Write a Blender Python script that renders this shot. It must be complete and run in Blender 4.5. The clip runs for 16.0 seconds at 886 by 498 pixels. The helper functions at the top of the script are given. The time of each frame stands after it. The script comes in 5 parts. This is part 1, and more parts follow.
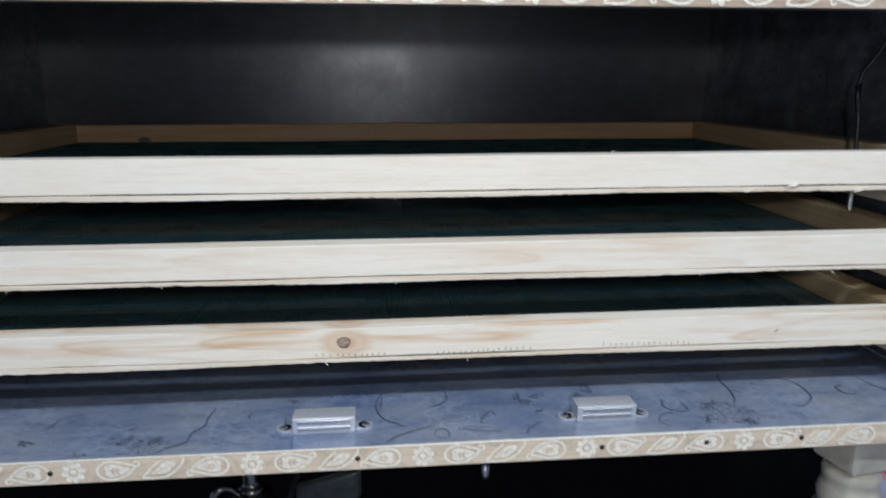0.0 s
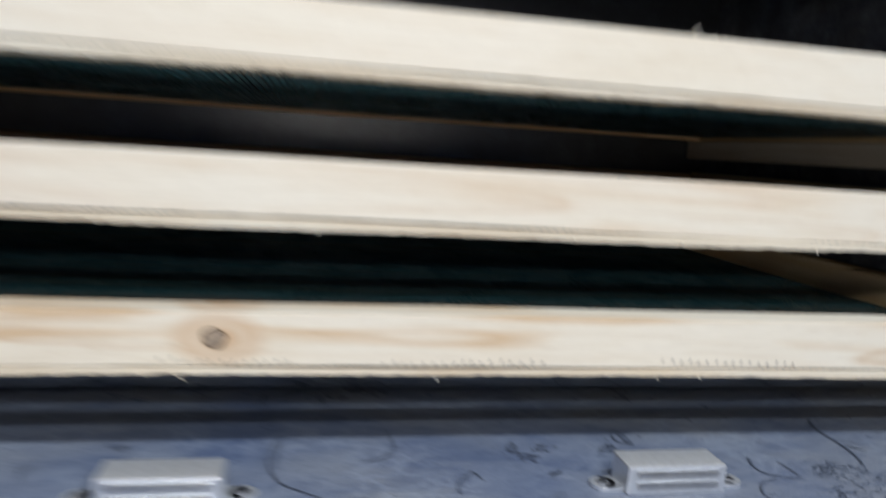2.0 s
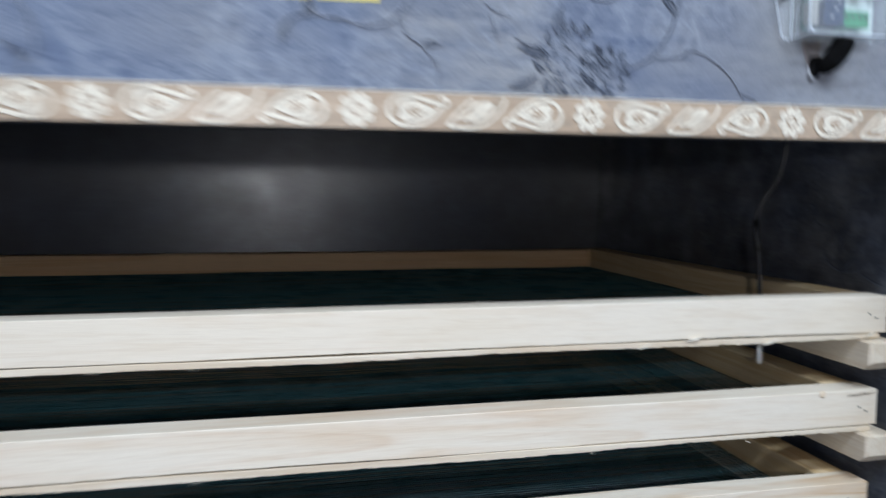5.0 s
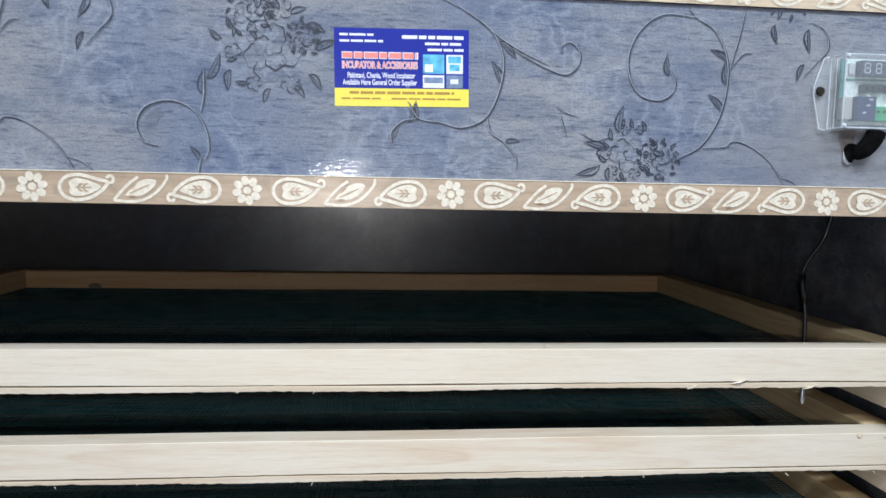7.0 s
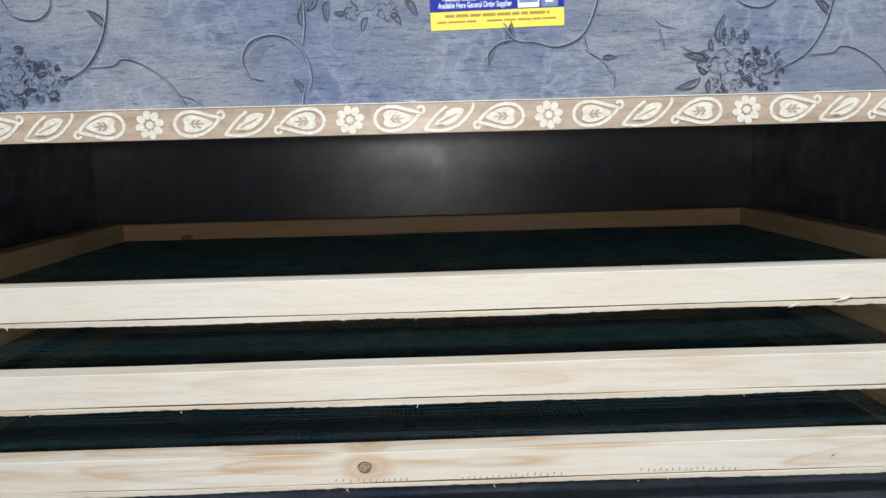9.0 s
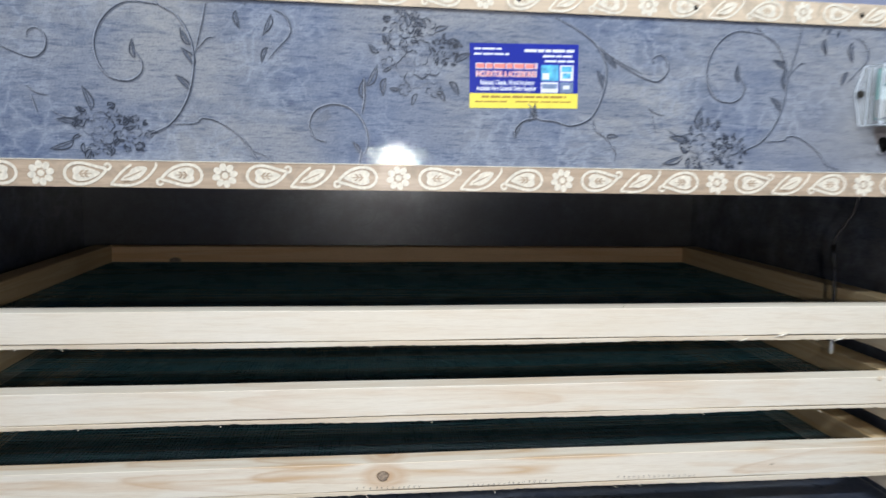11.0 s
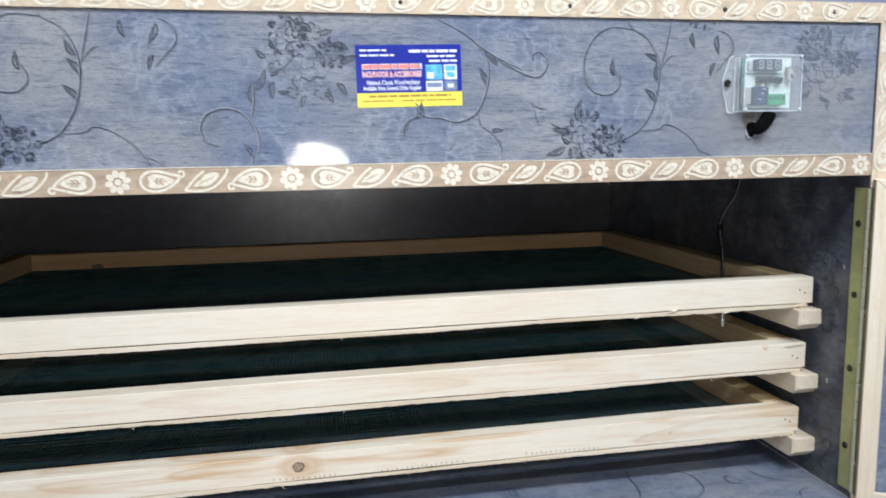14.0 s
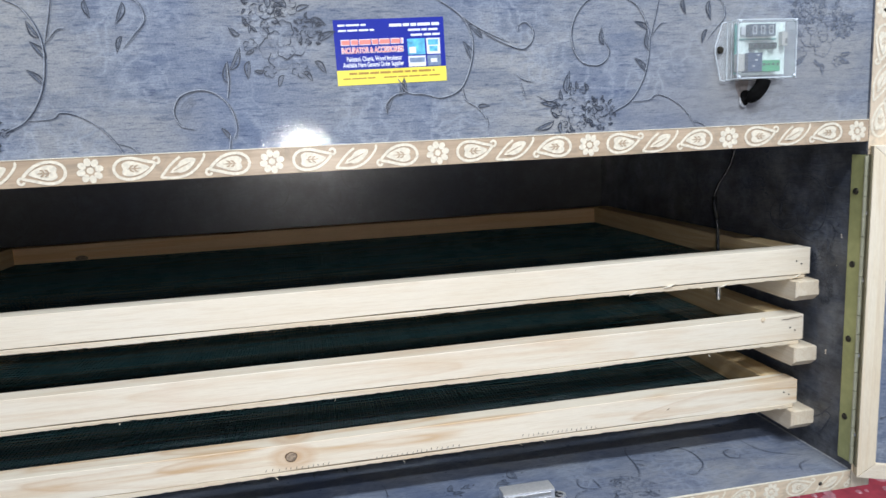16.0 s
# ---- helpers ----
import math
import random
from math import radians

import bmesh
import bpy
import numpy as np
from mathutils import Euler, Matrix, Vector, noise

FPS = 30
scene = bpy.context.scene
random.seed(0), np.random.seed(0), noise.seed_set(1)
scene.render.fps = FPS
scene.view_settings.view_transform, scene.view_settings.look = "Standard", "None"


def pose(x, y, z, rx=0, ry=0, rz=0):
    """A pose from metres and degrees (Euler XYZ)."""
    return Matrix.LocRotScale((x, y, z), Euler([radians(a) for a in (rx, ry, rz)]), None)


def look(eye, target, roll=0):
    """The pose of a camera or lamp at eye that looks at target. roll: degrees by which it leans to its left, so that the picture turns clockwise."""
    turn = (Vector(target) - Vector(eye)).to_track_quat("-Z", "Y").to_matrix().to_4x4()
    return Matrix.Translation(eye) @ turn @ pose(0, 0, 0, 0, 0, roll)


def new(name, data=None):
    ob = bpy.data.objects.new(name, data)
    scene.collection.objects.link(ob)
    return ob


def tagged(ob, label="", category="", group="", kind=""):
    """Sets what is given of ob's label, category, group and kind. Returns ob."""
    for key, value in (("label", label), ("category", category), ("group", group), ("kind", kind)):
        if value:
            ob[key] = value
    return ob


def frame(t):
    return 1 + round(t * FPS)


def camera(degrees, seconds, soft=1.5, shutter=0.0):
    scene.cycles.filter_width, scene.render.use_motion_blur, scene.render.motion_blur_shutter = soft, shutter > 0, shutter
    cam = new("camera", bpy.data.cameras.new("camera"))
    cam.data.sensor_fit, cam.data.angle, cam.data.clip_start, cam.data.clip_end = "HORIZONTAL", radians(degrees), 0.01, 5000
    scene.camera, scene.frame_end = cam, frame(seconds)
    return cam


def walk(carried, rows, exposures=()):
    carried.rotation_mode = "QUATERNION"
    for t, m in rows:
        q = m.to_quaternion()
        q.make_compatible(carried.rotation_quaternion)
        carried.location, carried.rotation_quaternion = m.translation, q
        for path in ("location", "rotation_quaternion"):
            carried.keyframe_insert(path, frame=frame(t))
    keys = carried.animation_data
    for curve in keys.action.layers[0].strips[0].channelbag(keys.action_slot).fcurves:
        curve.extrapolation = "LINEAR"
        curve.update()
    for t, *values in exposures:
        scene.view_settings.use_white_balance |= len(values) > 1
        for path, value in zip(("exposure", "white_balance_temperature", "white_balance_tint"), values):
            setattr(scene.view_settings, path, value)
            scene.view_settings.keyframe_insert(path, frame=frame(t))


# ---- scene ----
# seconds, stops, kelvin, tint
EXPOSURES = [(0.0, -0.34, 5850, 11.7), (0.5, -0.20, 6050, 11.7), (1.0, -0.10, 6080, 11.7), (1.5, -0.08, 6330, 11.7), (2.0, -0.27, 6300, 11.7), (2.5, -0.15, 6300, 11.7), (3.0, -0.23, 6300, 11.7), (3.5, -0.30, 6250, 11.7), (4.0, -0.42, 6200, 11.7),
             (4.5, -0.16, 6000, 11.7), (5.0, -0.38, 5850, 11.7), (7.5, -0.28, 6280, 11.7), (9.0, -0.25, 6330, 11.7), (11.5, -0.24, 6260, 11.7), (12.5, -0.15, 6330, 11.7), (16.0, -0.15, 6330, 11.7)]
cam = camera(65.16, 16.0, soft=1.5, shutter=1.0)

# seconds, x, y, z, yaw, pitch, roll
PATH = [
    (0, -0.1077, -0.4947, 0.2785, -5.26, -13.62, -0.01),
    (0.5, -0.1016, -0.4948, 0.2708, -5.70, -14.61, 0.15),
    (1, -0.1015, -0.4661, 0.2610, -5.45, -14.20, -0.94),
    (1.5, -0.1327, -0.3552, 0.2175, -7.21, -10.91, -3.08),
    (2, -0.0985, -0.2619, 0.1571, -10.40, -8.31, -3.74),
    (2.5, -0.0510, -0.2182, 0.1103, -13.48, -9.46, -5.56),
    (3, -0.0027, -0.2071, 0.1086, -15.80, -9.28, -5.83),
    (3.5, 0.0014, -0.1953, 0.1554, -21.35, -4.09, -5.86),
    (4, 0.0022, -0.2292, 0.1985, -21.60, -6.04, -3.25),
    (4.5, -0.0215, -0.3005, 0.2456, -16.38, -5.35, 0.16),
    (4.8, -0.0277, -0.3384, 0.2744, -14.70, -5.09, 0.34),
    (5, -0.0319, -0.3772, 0.2932, -11.86, -4.38, -0.29),
    (5.2, -0.0479, -0.4139, 0.3037, -8.76, -5.50, -0.50),
    (7.3, -0.0486, -0.4671, 0.3436, -4.78, -4.98, -0.55),
    (7.5, -0.0537, -0.4715, 0.3430, -3.68, -5.57, 0.97),
    (8, -0.0703, -0.4730, 0.3221, -2.62, -8.03, 2.05),
    (8.5, -0.0745, -0.4747, 0.3211, -1.13, -7.54, 1.97),
    (9, -0.0782, -0.4704, 0.3207, -0.87, -8.50, 1.51),
    (9.2, -0.0801, -0.4692, 0.3138, -0.74, -7.83, 1.77),
    (11.3, -0.1673, -0.5605, 0.3565, -8.74, -7.04, -0.81),
    (11.5, -0.1465, -0.5655, 0.3580, -10.81, -7.89, 0.36),
    (12, -0.1307, -0.5793, 0.3546, -11.53, -7.44, 1.01),
    (12.5, -0.1258, -0.5788, 0.3516, -11.01, -7.88, 0.97),
    (13, -0.1214, -0.5798, 0.3533, -11.09, -7.67, 1.11),
    (13.5, -0.1216, -0.5805, 0.3564, -10.39, -7.32, 1.04),
    (14, -0.1169, -0.5806, 0.3553, -10.73, -7.69, 1.05),
    (14.5, -0.1111, -0.5686, 0.3532, -12.86, -9.78, 2.06),
    (15, -0.1141, -0.5685, 0.3552, -12.20, -9.31, 2.18),
    (15.5, -0.1114, -0.5674, 0.3558, -12.13, -9.36, 2.52),
    (16, -0.1097, -0.5642, 0.3532, -11.52, -9.33, 2.66),
]
walk(cam, [(t, pose(x, y, z, 90 + p, r, w)) for t, x, y, z, w, p, r in PATH], EXPOSURES)

# ---- world, lamps ----
world = bpy.data.worlds.new("world")
scene.world = world
world.use_nodes = True
world.node_tree.nodes["Background"].inputs[0].default_value = (0.75, 0.82, 1.0, 1)
world.node_tree.nodes["Background"].inputs[1].default_value = 0.05


def lamp(name, kind, energy, m, colour, size=0.1, size_y=None):
    data = bpy.data.lights.new(name, kind)
    data.energy, data.color = energy, colour
    if kind == "AREA":
        data.shape, data.size, data.size_y = "RECTANGLE", size, size_y or size
    else:
        data.shadow_soft_size = size
    ob = new(name, data)
    ob.matrix_world = m
    return ob


# the torch carried with the camera, held still before the cabinet, and the two tubes under the ceiling
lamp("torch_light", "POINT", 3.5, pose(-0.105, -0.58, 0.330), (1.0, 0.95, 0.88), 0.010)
# added low fill lamp that brightens the gaps between the trays
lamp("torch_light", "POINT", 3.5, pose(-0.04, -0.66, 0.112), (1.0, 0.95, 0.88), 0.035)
lamp("ceiling_tube", "AREA", 40.0, look((0.25, -0.98, 1.64), (0.1, 0.0, 0.1)), (0.85, 0.93, 1.0), 1.3, 0.06)
lamp("ceiling_tube", "AREA", 28.0, look((0.0, -2.10, 1.92), (-0.05, 0.0, 0.1)), (0.88, 0.94, 1.0), 1.3, 0.06)

# ---- materials ----


def material(name):
    mat = bpy.data.materials.new(name)
    mat.use_nodes = True
    nt = mat.node_tree
    return mat, nt, nt.nodes["Principled BSDF"]


def node(nt, kind, **inputs):
    n = nt.nodes.new(kind)
    for k, val in inputs.items():
        n.inputs[k.replace("_", " ")].default_value = val
    return n


def coords(nt, scale, rotate=(0, 0, 0), shift=0.0):
    tc = nt.nodes.new("ShaderNodeTexCoord")
    mp = nt.nodes.new("ShaderNodeMapping")
    mp.inputs["Scale"].default_value = scale
    mp.inputs["Rotation"].default_value = rotate
    if shift:
        info = nt.nodes.new("ShaderNodeObjectInfo")
        mul = nt.nodes.new("ShaderNodeVectorMath")
        mul.operation = "SCALE"
        mul.inputs[0].default_value = (shift, shift * 0.7, shift * 1.3)
        nt.links.new(info.outputs["Random"], mul.inputs["Scale"])
        add = nt.nodes.new("ShaderNodeVectorMath")
        nt.links.new(tc.outputs["Object"], add.inputs[0])
        nt.links.new(mul.outputs[0], add.inputs[1])
        nt.links.new(add.outputs[0], mp.inputs["Vector"])
    else:
        nt.links.new(tc.outputs["Object"], mp.inputs["Vector"])
    return mp.outputs["Vector"]


def noise_tex(nt, vec, scale, detail=4.0, rough=0.55, distort=0.0):
    n = node(nt, "ShaderNodeTexNoise", Scale=scale, Detail=detail, Roughness=rough, Distortion=distort)
    nt.links.new(vec, n.inputs["Vector"])
    return n.outputs["Fac"]


def ramp(nt, fac, stops):
    r = nt.nodes.new("ShaderNodeValToRGB")
    el = r.color_ramp.elements
    el[0].position, el[0].color = stops[0][0], (*stops[0][1], 1)
    el[1].position, el[1].color = stops[-1][0], (*stops[-1][1], 1)
    for p, c in stops[1:-1]:
        e = el.new(p)
        e.color = (*c, 1)
    nt.links.new(fac, r.inputs["Fac"])
    return r.outputs["Color"]


def mix(nt, fac, a, b, mode="MIX"):
    m = nt.nodes.new("ShaderNodeMix")
    m.data_type, m.blend_type = "RGBA", mode
    for socket, val in ((m.inputs["Factor"], fac), (m.inputs["A"], a), (m.inputs["B"], b)):
        if isinstance(val, (int, float)):
            socket.default_value = val
        elif isinstance(val, tuple):
            socket.default_value = (*val, 1)
        else:
            nt.links.new(val, socket)
    return m.outputs["Result"]


def bump(nt, bsdf, height, strength, distance):
    b = nt.nodes.new("ShaderNodeBump")
    b.inputs["Strength"].default_value = strength
    b.inputs["Distance"].default_value = distance
    nt.links.new(height, b.inputs["Height"])
    nt.links.new(b.outputs["Normal"], bsdf.inputs["Normal"])


def plain(name, colour, rough=0.5, metal=0.0, grain=0.12, scale=60.0, bumps=0.0):
    """One colour with fine uneven tone."""
    mat, nt, b = material(name)
    vec = coords(nt, (1, 1, 1), shift=3.0)
    f = noise_tex(nt, vec, scale, 5.0)
    lo = tuple(c * (1 - grain) for c in colour)
    hi = tuple(min(1.0, c * (1 + grain)) for c in colour)
    nt.links.new(ramp(nt, f, [(0.3, lo), (0.7, hi)]), b.inputs["Base Color"])
    b.inputs["Roughness"].default_value = rough
    b.inputs["Metallic"].default_value = metal
    if bumps:
        bump(nt, b, f, bumps, 0.001)
    return mat


def pine(name, along, pale, warm, streak):
    """Planed pine: long grain bands, soft warm streaks, fine fibres. along: 0 x, 1 y, 2 z."""
    mat, nt, b = material(name)
    s = [1.0, 1.0, 1.0]
    s[along] = 0.035
    vec = coords(nt, tuple(s), shift=5.0)
    bands = noise_tex(nt, vec, 75.0, 3.0, 0.55, 0.6)
    short = [1.0, 1.0, 1.0]
    short[along] = 0.09
    fibre = noise_tex(nt, coords(nt, tuple(short), shift=5.0), 1300.0, 4.0, 0.7)
    slow = noise_tex(nt, coords(nt, (1, 1, 1), shift=9.0), 9.0, 2.0)
    c1 = ramp(nt, bands, [(0.38, pale), (0.56, warm), (0.62, pale), (0.75, warm)])
    fine = [1.0, 1.0, 1.0]
    fine[along] = 0.012
    lines = noise_tex(nt, coords(nt, tuple(fine), shift=7.0), 420.0, 2.0, 0.5, 0.3)
    c1 = mix(nt, ramp(nt, lines, [(0.56, (0,) * 3), (0.66, (0.15,) * 3)]), c1, (0.56, 0.40, 0.24))
    c2 = mix(nt, ramp(nt, slow, [(0.42, (0, 0, 0)), (0.75, (streak,) * 3)]), c1, (0.52, 0.31, 0.13))
    c3 = mix(nt, 0.17, c2, ramp(nt, fibre, [(0.3, (0.35, 0.25, 0.15)), (0.6, (1, 1, 1))]), "MULTIPLY")
    nt.links.new(c3, b.inputs["Base Color"])
    b.inputs["Roughness"].default_value = 0.62
    bump(nt, b, fibre, 0.25, 0.0006)
    return mat


def rail_pine(name, flame, tint, knot=None, arches=()):
    """Planed pine seen on its flat face: cathedral flames along x, fine year lines, the grain parting round a knot (x, z).
    arches: tip x, tip z, slope, +1 or -1 for the way it opens, strength."""
    mat, nt, b = material(name)
    tc = nt.nodes.new("ShaderNodeTexCoord")
    sep = nt.nodes.new("ShaderNodeSeparateXYZ")
    nt.links.new(tc.outputs["Object"], sep.inputs[0])

    def calc(op, a, c=0.0, d=0.0):
        m = nt.nodes.new("ShaderNodeMath")
        m.operation = op
        for socket, val in zip(m.inputs, (a, c, d)):
            if isinstance(val, (int, float)):
                socket.default_value = val
            else:
                nt.links.new(val, socket)
        return m.outputs[0]

    x, z = sep.outputs["X"], calc("SUBTRACT", sep.outputs["Z"], calc("MULTIPLY", sep.outputs["Y"], 0.6))
    z = calc("SUBTRACT", z, 0.6 * 0.2575)
    x_raw, z_raw = x, z
    if knot:
        dx = calc("MULTIPLY", calc("SUBTRACT", x, knot[0]), 0.42)
        dz = calc("SUBTRACT", z, knot[1])
        r2 = calc("MAXIMUM", calc("ADD", calc("MULTIPLY", dx, dx), calc("MULTIPLY", dz, dz)), 0.00004)
        z = calc("SUBTRACT", z, calc("DIVIDE", calc("MULTIPLY", dz, 0.000038), r2))
    flow = nt.nodes.new("ShaderNodeCombineXYZ")
    nt.links.new(calc("MULTIPLY", x, 0.055), flow.inputs[0])
    nt.links.new(calc("ADD", z, calc("MULTIPLY", x, 0.012)), flow.inputs[2])
    info = nt.nodes.new("ShaderNodeObjectInfo")
    nt.links.new(calc("MULTIPLY", info.outputs["Random"], 7.0), flow.inputs[1])
    f = noise_tex(nt, flow.outputs[0], 95.0, 1.0, 0.4, 0.1)
    rings = noise_tex(nt, flow.outputs[0], 330.0, 1.0, 0.4, 0.1)
    fibre = noise_tex(nt, coords(nt, (0.05, 1, 1), shift=5.0), 1500.0, 4.0, 0.7)
    cloud = noise_tex(nt, coords(nt, (0.5, 1, 1), shift=9.0), 11.0, 3.0)
    c = ramp(nt, cloud, [(0.34, (0.82, 0.742, 0.605)), (0.52, (0.812, 0.722, 0.575)), (0.68, tint)])
    g = calc("MULTIPLY", ramp(nt, rings, [(0.50, (0,) * 3), (0.63, (0.20,) * 3), (0.70, (0.04,) * 3)]), 1.0)
    c = mix(nt, g, c, (0.60, 0.45, 0.28))
    patchy = ramp(nt, cloud, [(0.36, (0.25,) * 3), (0.60, (1.0,) * 3)])
    amount = calc("MULTIPLY", calc("MULTIPLY", ramp(nt, f, [(0.50, (0,) * 3), (0.63, (flame,) * 3), (0.68, (flame * 0.4,) * 3), (0.80, (flame * 0.8,) * 3)]), patchy), 1.0)
    c = mix(nt, amount, c, (0.60, 0.37, 0.17))
    waver = calc("MULTIPLY", calc("SUBTRACT", noise_tex(nt, coords(nt, (0.35, 1, 1), shift=2.0), 70.0, 3.0, 0.6), 0.5), 0.0050)
    for tip_x, tip_z, slope, way, strength in arches:
        u = calc("MULTIPLY", calc("SUBTRACT", x_raw, tip_x), float(way))
        v = calc("ADD", calc("SUBTRACT", calc("SUBTRACT", z_raw, tip_z), calc("MULTIPLY", u, slope)), waver)
        q = calc("SUBTRACT", u, calc("MULTIPLY", calc("MULTIPLY", v, v), 1000.0))
        rim = ramp(nt, calc("MULTIPLY", calc("ADD", q, 0.01), 10.0), [(0.05, (0,) * 3), (0.20, (1.0,) * 3), (0.34, (0.45,) * 3), (0.46, (0.60,) * 3), (0.80, (0.0,) * 3)])
        fade = ramp(nt, u, [(0.0, (0,) * 3), (0.012, (strength,) * 3), (0.07, (strength * 0.7,) * 3), (0.26, (0,) * 3)])
        c = mix(nt, calc("MULTIPLY", rim, fade), c, (0.56, 0.345, 0.17))
    if knot:
        ex = calc("MULTIPLY", calc("SUBTRACT", calc("SUBTRACT", x_raw, knot[0]), 0.002), 0.62)
        ez = calc("ADD", calc("SUBTRACT", z_raw, knot[1]), calc("MULTIPLY", waver, 0.5))
        r = calc("SQRT", calc("ADD", calc("MULTIPLY", ex, ex), calc("MULTIPLY", ez, ez)))
        halo = ramp(nt, calc("MULTIPLY", r, 40.0), [(0.14, (0.75,) * 3), (0.26, (0.34,) * 3), (0.38, (0.50,) * 3), (0.62, (0.0,) * 3)])
        c = mix(nt, halo, c, (0.56, 0.33, 0.16))
    c = mix(nt, 0.15, c, ramp(nt, fibre, [(0.3, (0.40, 0.31, 0.21)), (0.56, (1, 1, 1)), (0.75, (1.1, 1.1, 1.1))]), "MULTIPLY")
    nt.links.new(c, b.inputs["Base Color"])
    b.inputs["Roughness"].default_value = 0.52
    bump(nt, b, fibre, 0.25, 0.0006)
    return mat


def net_plastic(name):
    """Glossy extruded strands, dark green to brown from strand to strand, dusty in patches."""
    mat, nt, b = material(name)
    strand = nt.nodes.new("ShaderNodeNewGeometry").outputs["Random Per Island"]
    c = ramp(nt, strand, [(0.0, (0.030, 0.090, 0.100)), (0.66, (0.040, 0.104, 0.114)), (0.84, (0.055, 0.074, 0.064)), (1.0, (0.110, 0.092, 0.062))])
    dust = noise_tex(nt, coords(nt, (1, 1, 1), shift=3.0), 26.0, 4.0, 0.6)
    c = mix(nt, ramp(nt, dust, [(0.50, (0,) * 3), (0.78, (0.35,) * 3)]), c, (0.10, 0.115, 0.105))
    nt.links.new(c, b.inputs["Base Color"])
    nt.links.new(ramp(nt, dust, [(0.35, (0.20,) * 3), (0.7, (0.42,) * 3)]), b.inputs["Roughness"])
    return mat


def wallpaper(name, quick, tone=(1.0, 1.0, 1.0), rough=0.055, shine=0.8, peel_height=0.16, blotch=0.0, rubbed=None):
    """Blue-grey brushed decor film: fine scratches across the axis 'quick', cloudy patches, pale veins, orange-peel gloss."""
    mat, nt, b = material(name)
    fine = [0.13, 0.13, 0.13]
    fine[quick] = 1.0
    mid = [0.3, 0.3, 0.3]
    mid[quick] = 1.0
    base = ramp(nt, noise_tex(nt, coords(nt, (1, 1, 1)), 7.0, 3.0, 0.5), [(0.32, (0.165, 0.198, 0.270)), (0.50, (0.246, 0.262, 0.292)), (0.66, (0.315, 0.316, 0.312))])
    patch = ramp(nt, noise_tex(nt, coords(nt, tuple(mid)), 52.0, 5.0, 0.62, 0.5), [(0.46, (1, 1, 1)), (0.60, (0.67, 0.725, 0.83)), (0.75, (0.54, 0.61, 0.765))])
    c = mix(nt, 0.75, base, patch, "MULTIPLY")
    vor = nt.nodes.new("ShaderNodeTexVoronoi")
    vor.feature = "DISTANCE_TO_EDGE"
    vor.inputs["Scale"].default_value = 62.0
    warp = nt.nodes.new("ShaderNodeVectorMath")
    warp.operation = "MULTIPLY_ADD"
    wn = nt.nodes.new("ShaderNodeTexNoise")
    wn.inputs["Scale"].default_value = 45.0
    nt.links.new(coords(nt, (1, 1, 1)), wn.inputs["Vector"])
    nt.links.new(wn.outputs["Color"], warp.inputs[0])
    warp.inputs[1].default_value = (0.03, 0.03, 0.03)
    nt.links.new(coords(nt, (1, 1, 1)), warp.inputs[2])
    nt.links.new(warp.outputs[0], vor.inputs["Vector"])
    vein = ramp(nt, vor.outputs["Distance"], [(0.015, (0.42,) * 3), (0.07, (0.24,) * 3), (0.20, (0.0,) * 3)])
    vein = mix(nt, 1.0, vein, ramp(nt, noise_tex(nt, coords(nt, (1, 1, 1)), 16.0, 2.0), [(0.42, (0.1,) * 3), (0.60, (1.0,) * 3)]), "MULTIPLY")
    c = mix(nt, vein, c, (0.375, 0.410, 0.455))
    scratch = ramp(nt, noise_tex(nt, coords(nt, tuple(fine)), 900.0, 5.0, 0.78), [(0.30, (0.30, 0.32, 0.38)), (0.42, (0.84, 0.86, 0.9)), (0.56, (1, 1, 1)), (0.72, (1.16, 1.15, 1.12))])
    c = mix(nt, 0.85, c, scratch, "MULTIPLY")
    dash = [0.12, 0.12, 0.12]
    dash[quick] = 1.0
    dashes = ramp(nt, noise_tex(nt, coords(nt, tuple(dash)), 520.0, 4.0, 0.7, 0.3), [(0.36, (0.34, 0.40, 0.54)), (0.43, (0.88, 0.90, 0.94)), (0.55, (1, 1, 1)), (0.70, (1.14, 1.13, 1.10))])
    c = mix(nt, 0.62, c, dashes, "MULTIPLY")
    fleck = ramp(nt, noise_tex(nt, coords(nt, (0.5, 0.5, 0.5)), 1500.0, 3.0, 0.7), [(0.34, (0.62, 0.64, 0.70)), (0.48, (1, 1, 1)), (0.66, (1.22, 1.20, 1.16))])
    c = mix(nt, 0.6, c, fleck, "MULTIPLY")
    # tones below one put the bay's shade into the film
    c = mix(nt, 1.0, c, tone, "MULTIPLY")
    if rubbed:
        ball = nt.nodes.new("ShaderNodeVectorMath")
        ball.operation = "DISTANCE"
        nt.links.new(coords(nt, (0.62, 0.0, 1.0)), ball.inputs[0])
        ball.inputs[1].default_value = (rubbed[0] * 0.62, 0.0, rubbed[1])
        ragged = node(nt, "ShaderNodeMath")
        ragged.operation = "MULTIPLY_ADD"
        nt.links.new(noise_tex(nt, coords(nt, (0.4, 1, 1)), 26.0, 4.0), ragged.inputs[0])
        ragged.inputs[1].default_value = 0.09
        nt.links.new(ball.outputs["Value"], ragged.inputs[2])
        c = mix(nt, ramp(nt, ragged.outputs[0], [(0.055, (0.62,) * 3), (0.13, (0.0,) * 3)]), c, (0.262, 0.262, 0.262))
    mottle = noise_tex(nt, coords(nt, (1, 1, 1)), 45.0 if not blotch else 24.0, 7.0, 0.7)
    if blotch:
        c = mix(nt, blotch, c, ramp(nt, mottle, [(0.36, (0.15,) * 3), (0.50, (0.9,) * 3), (0.64, (1.9,) * 3)]), "MULTIPLY")
    nt.links.new(c, b.inputs["Base Color"])
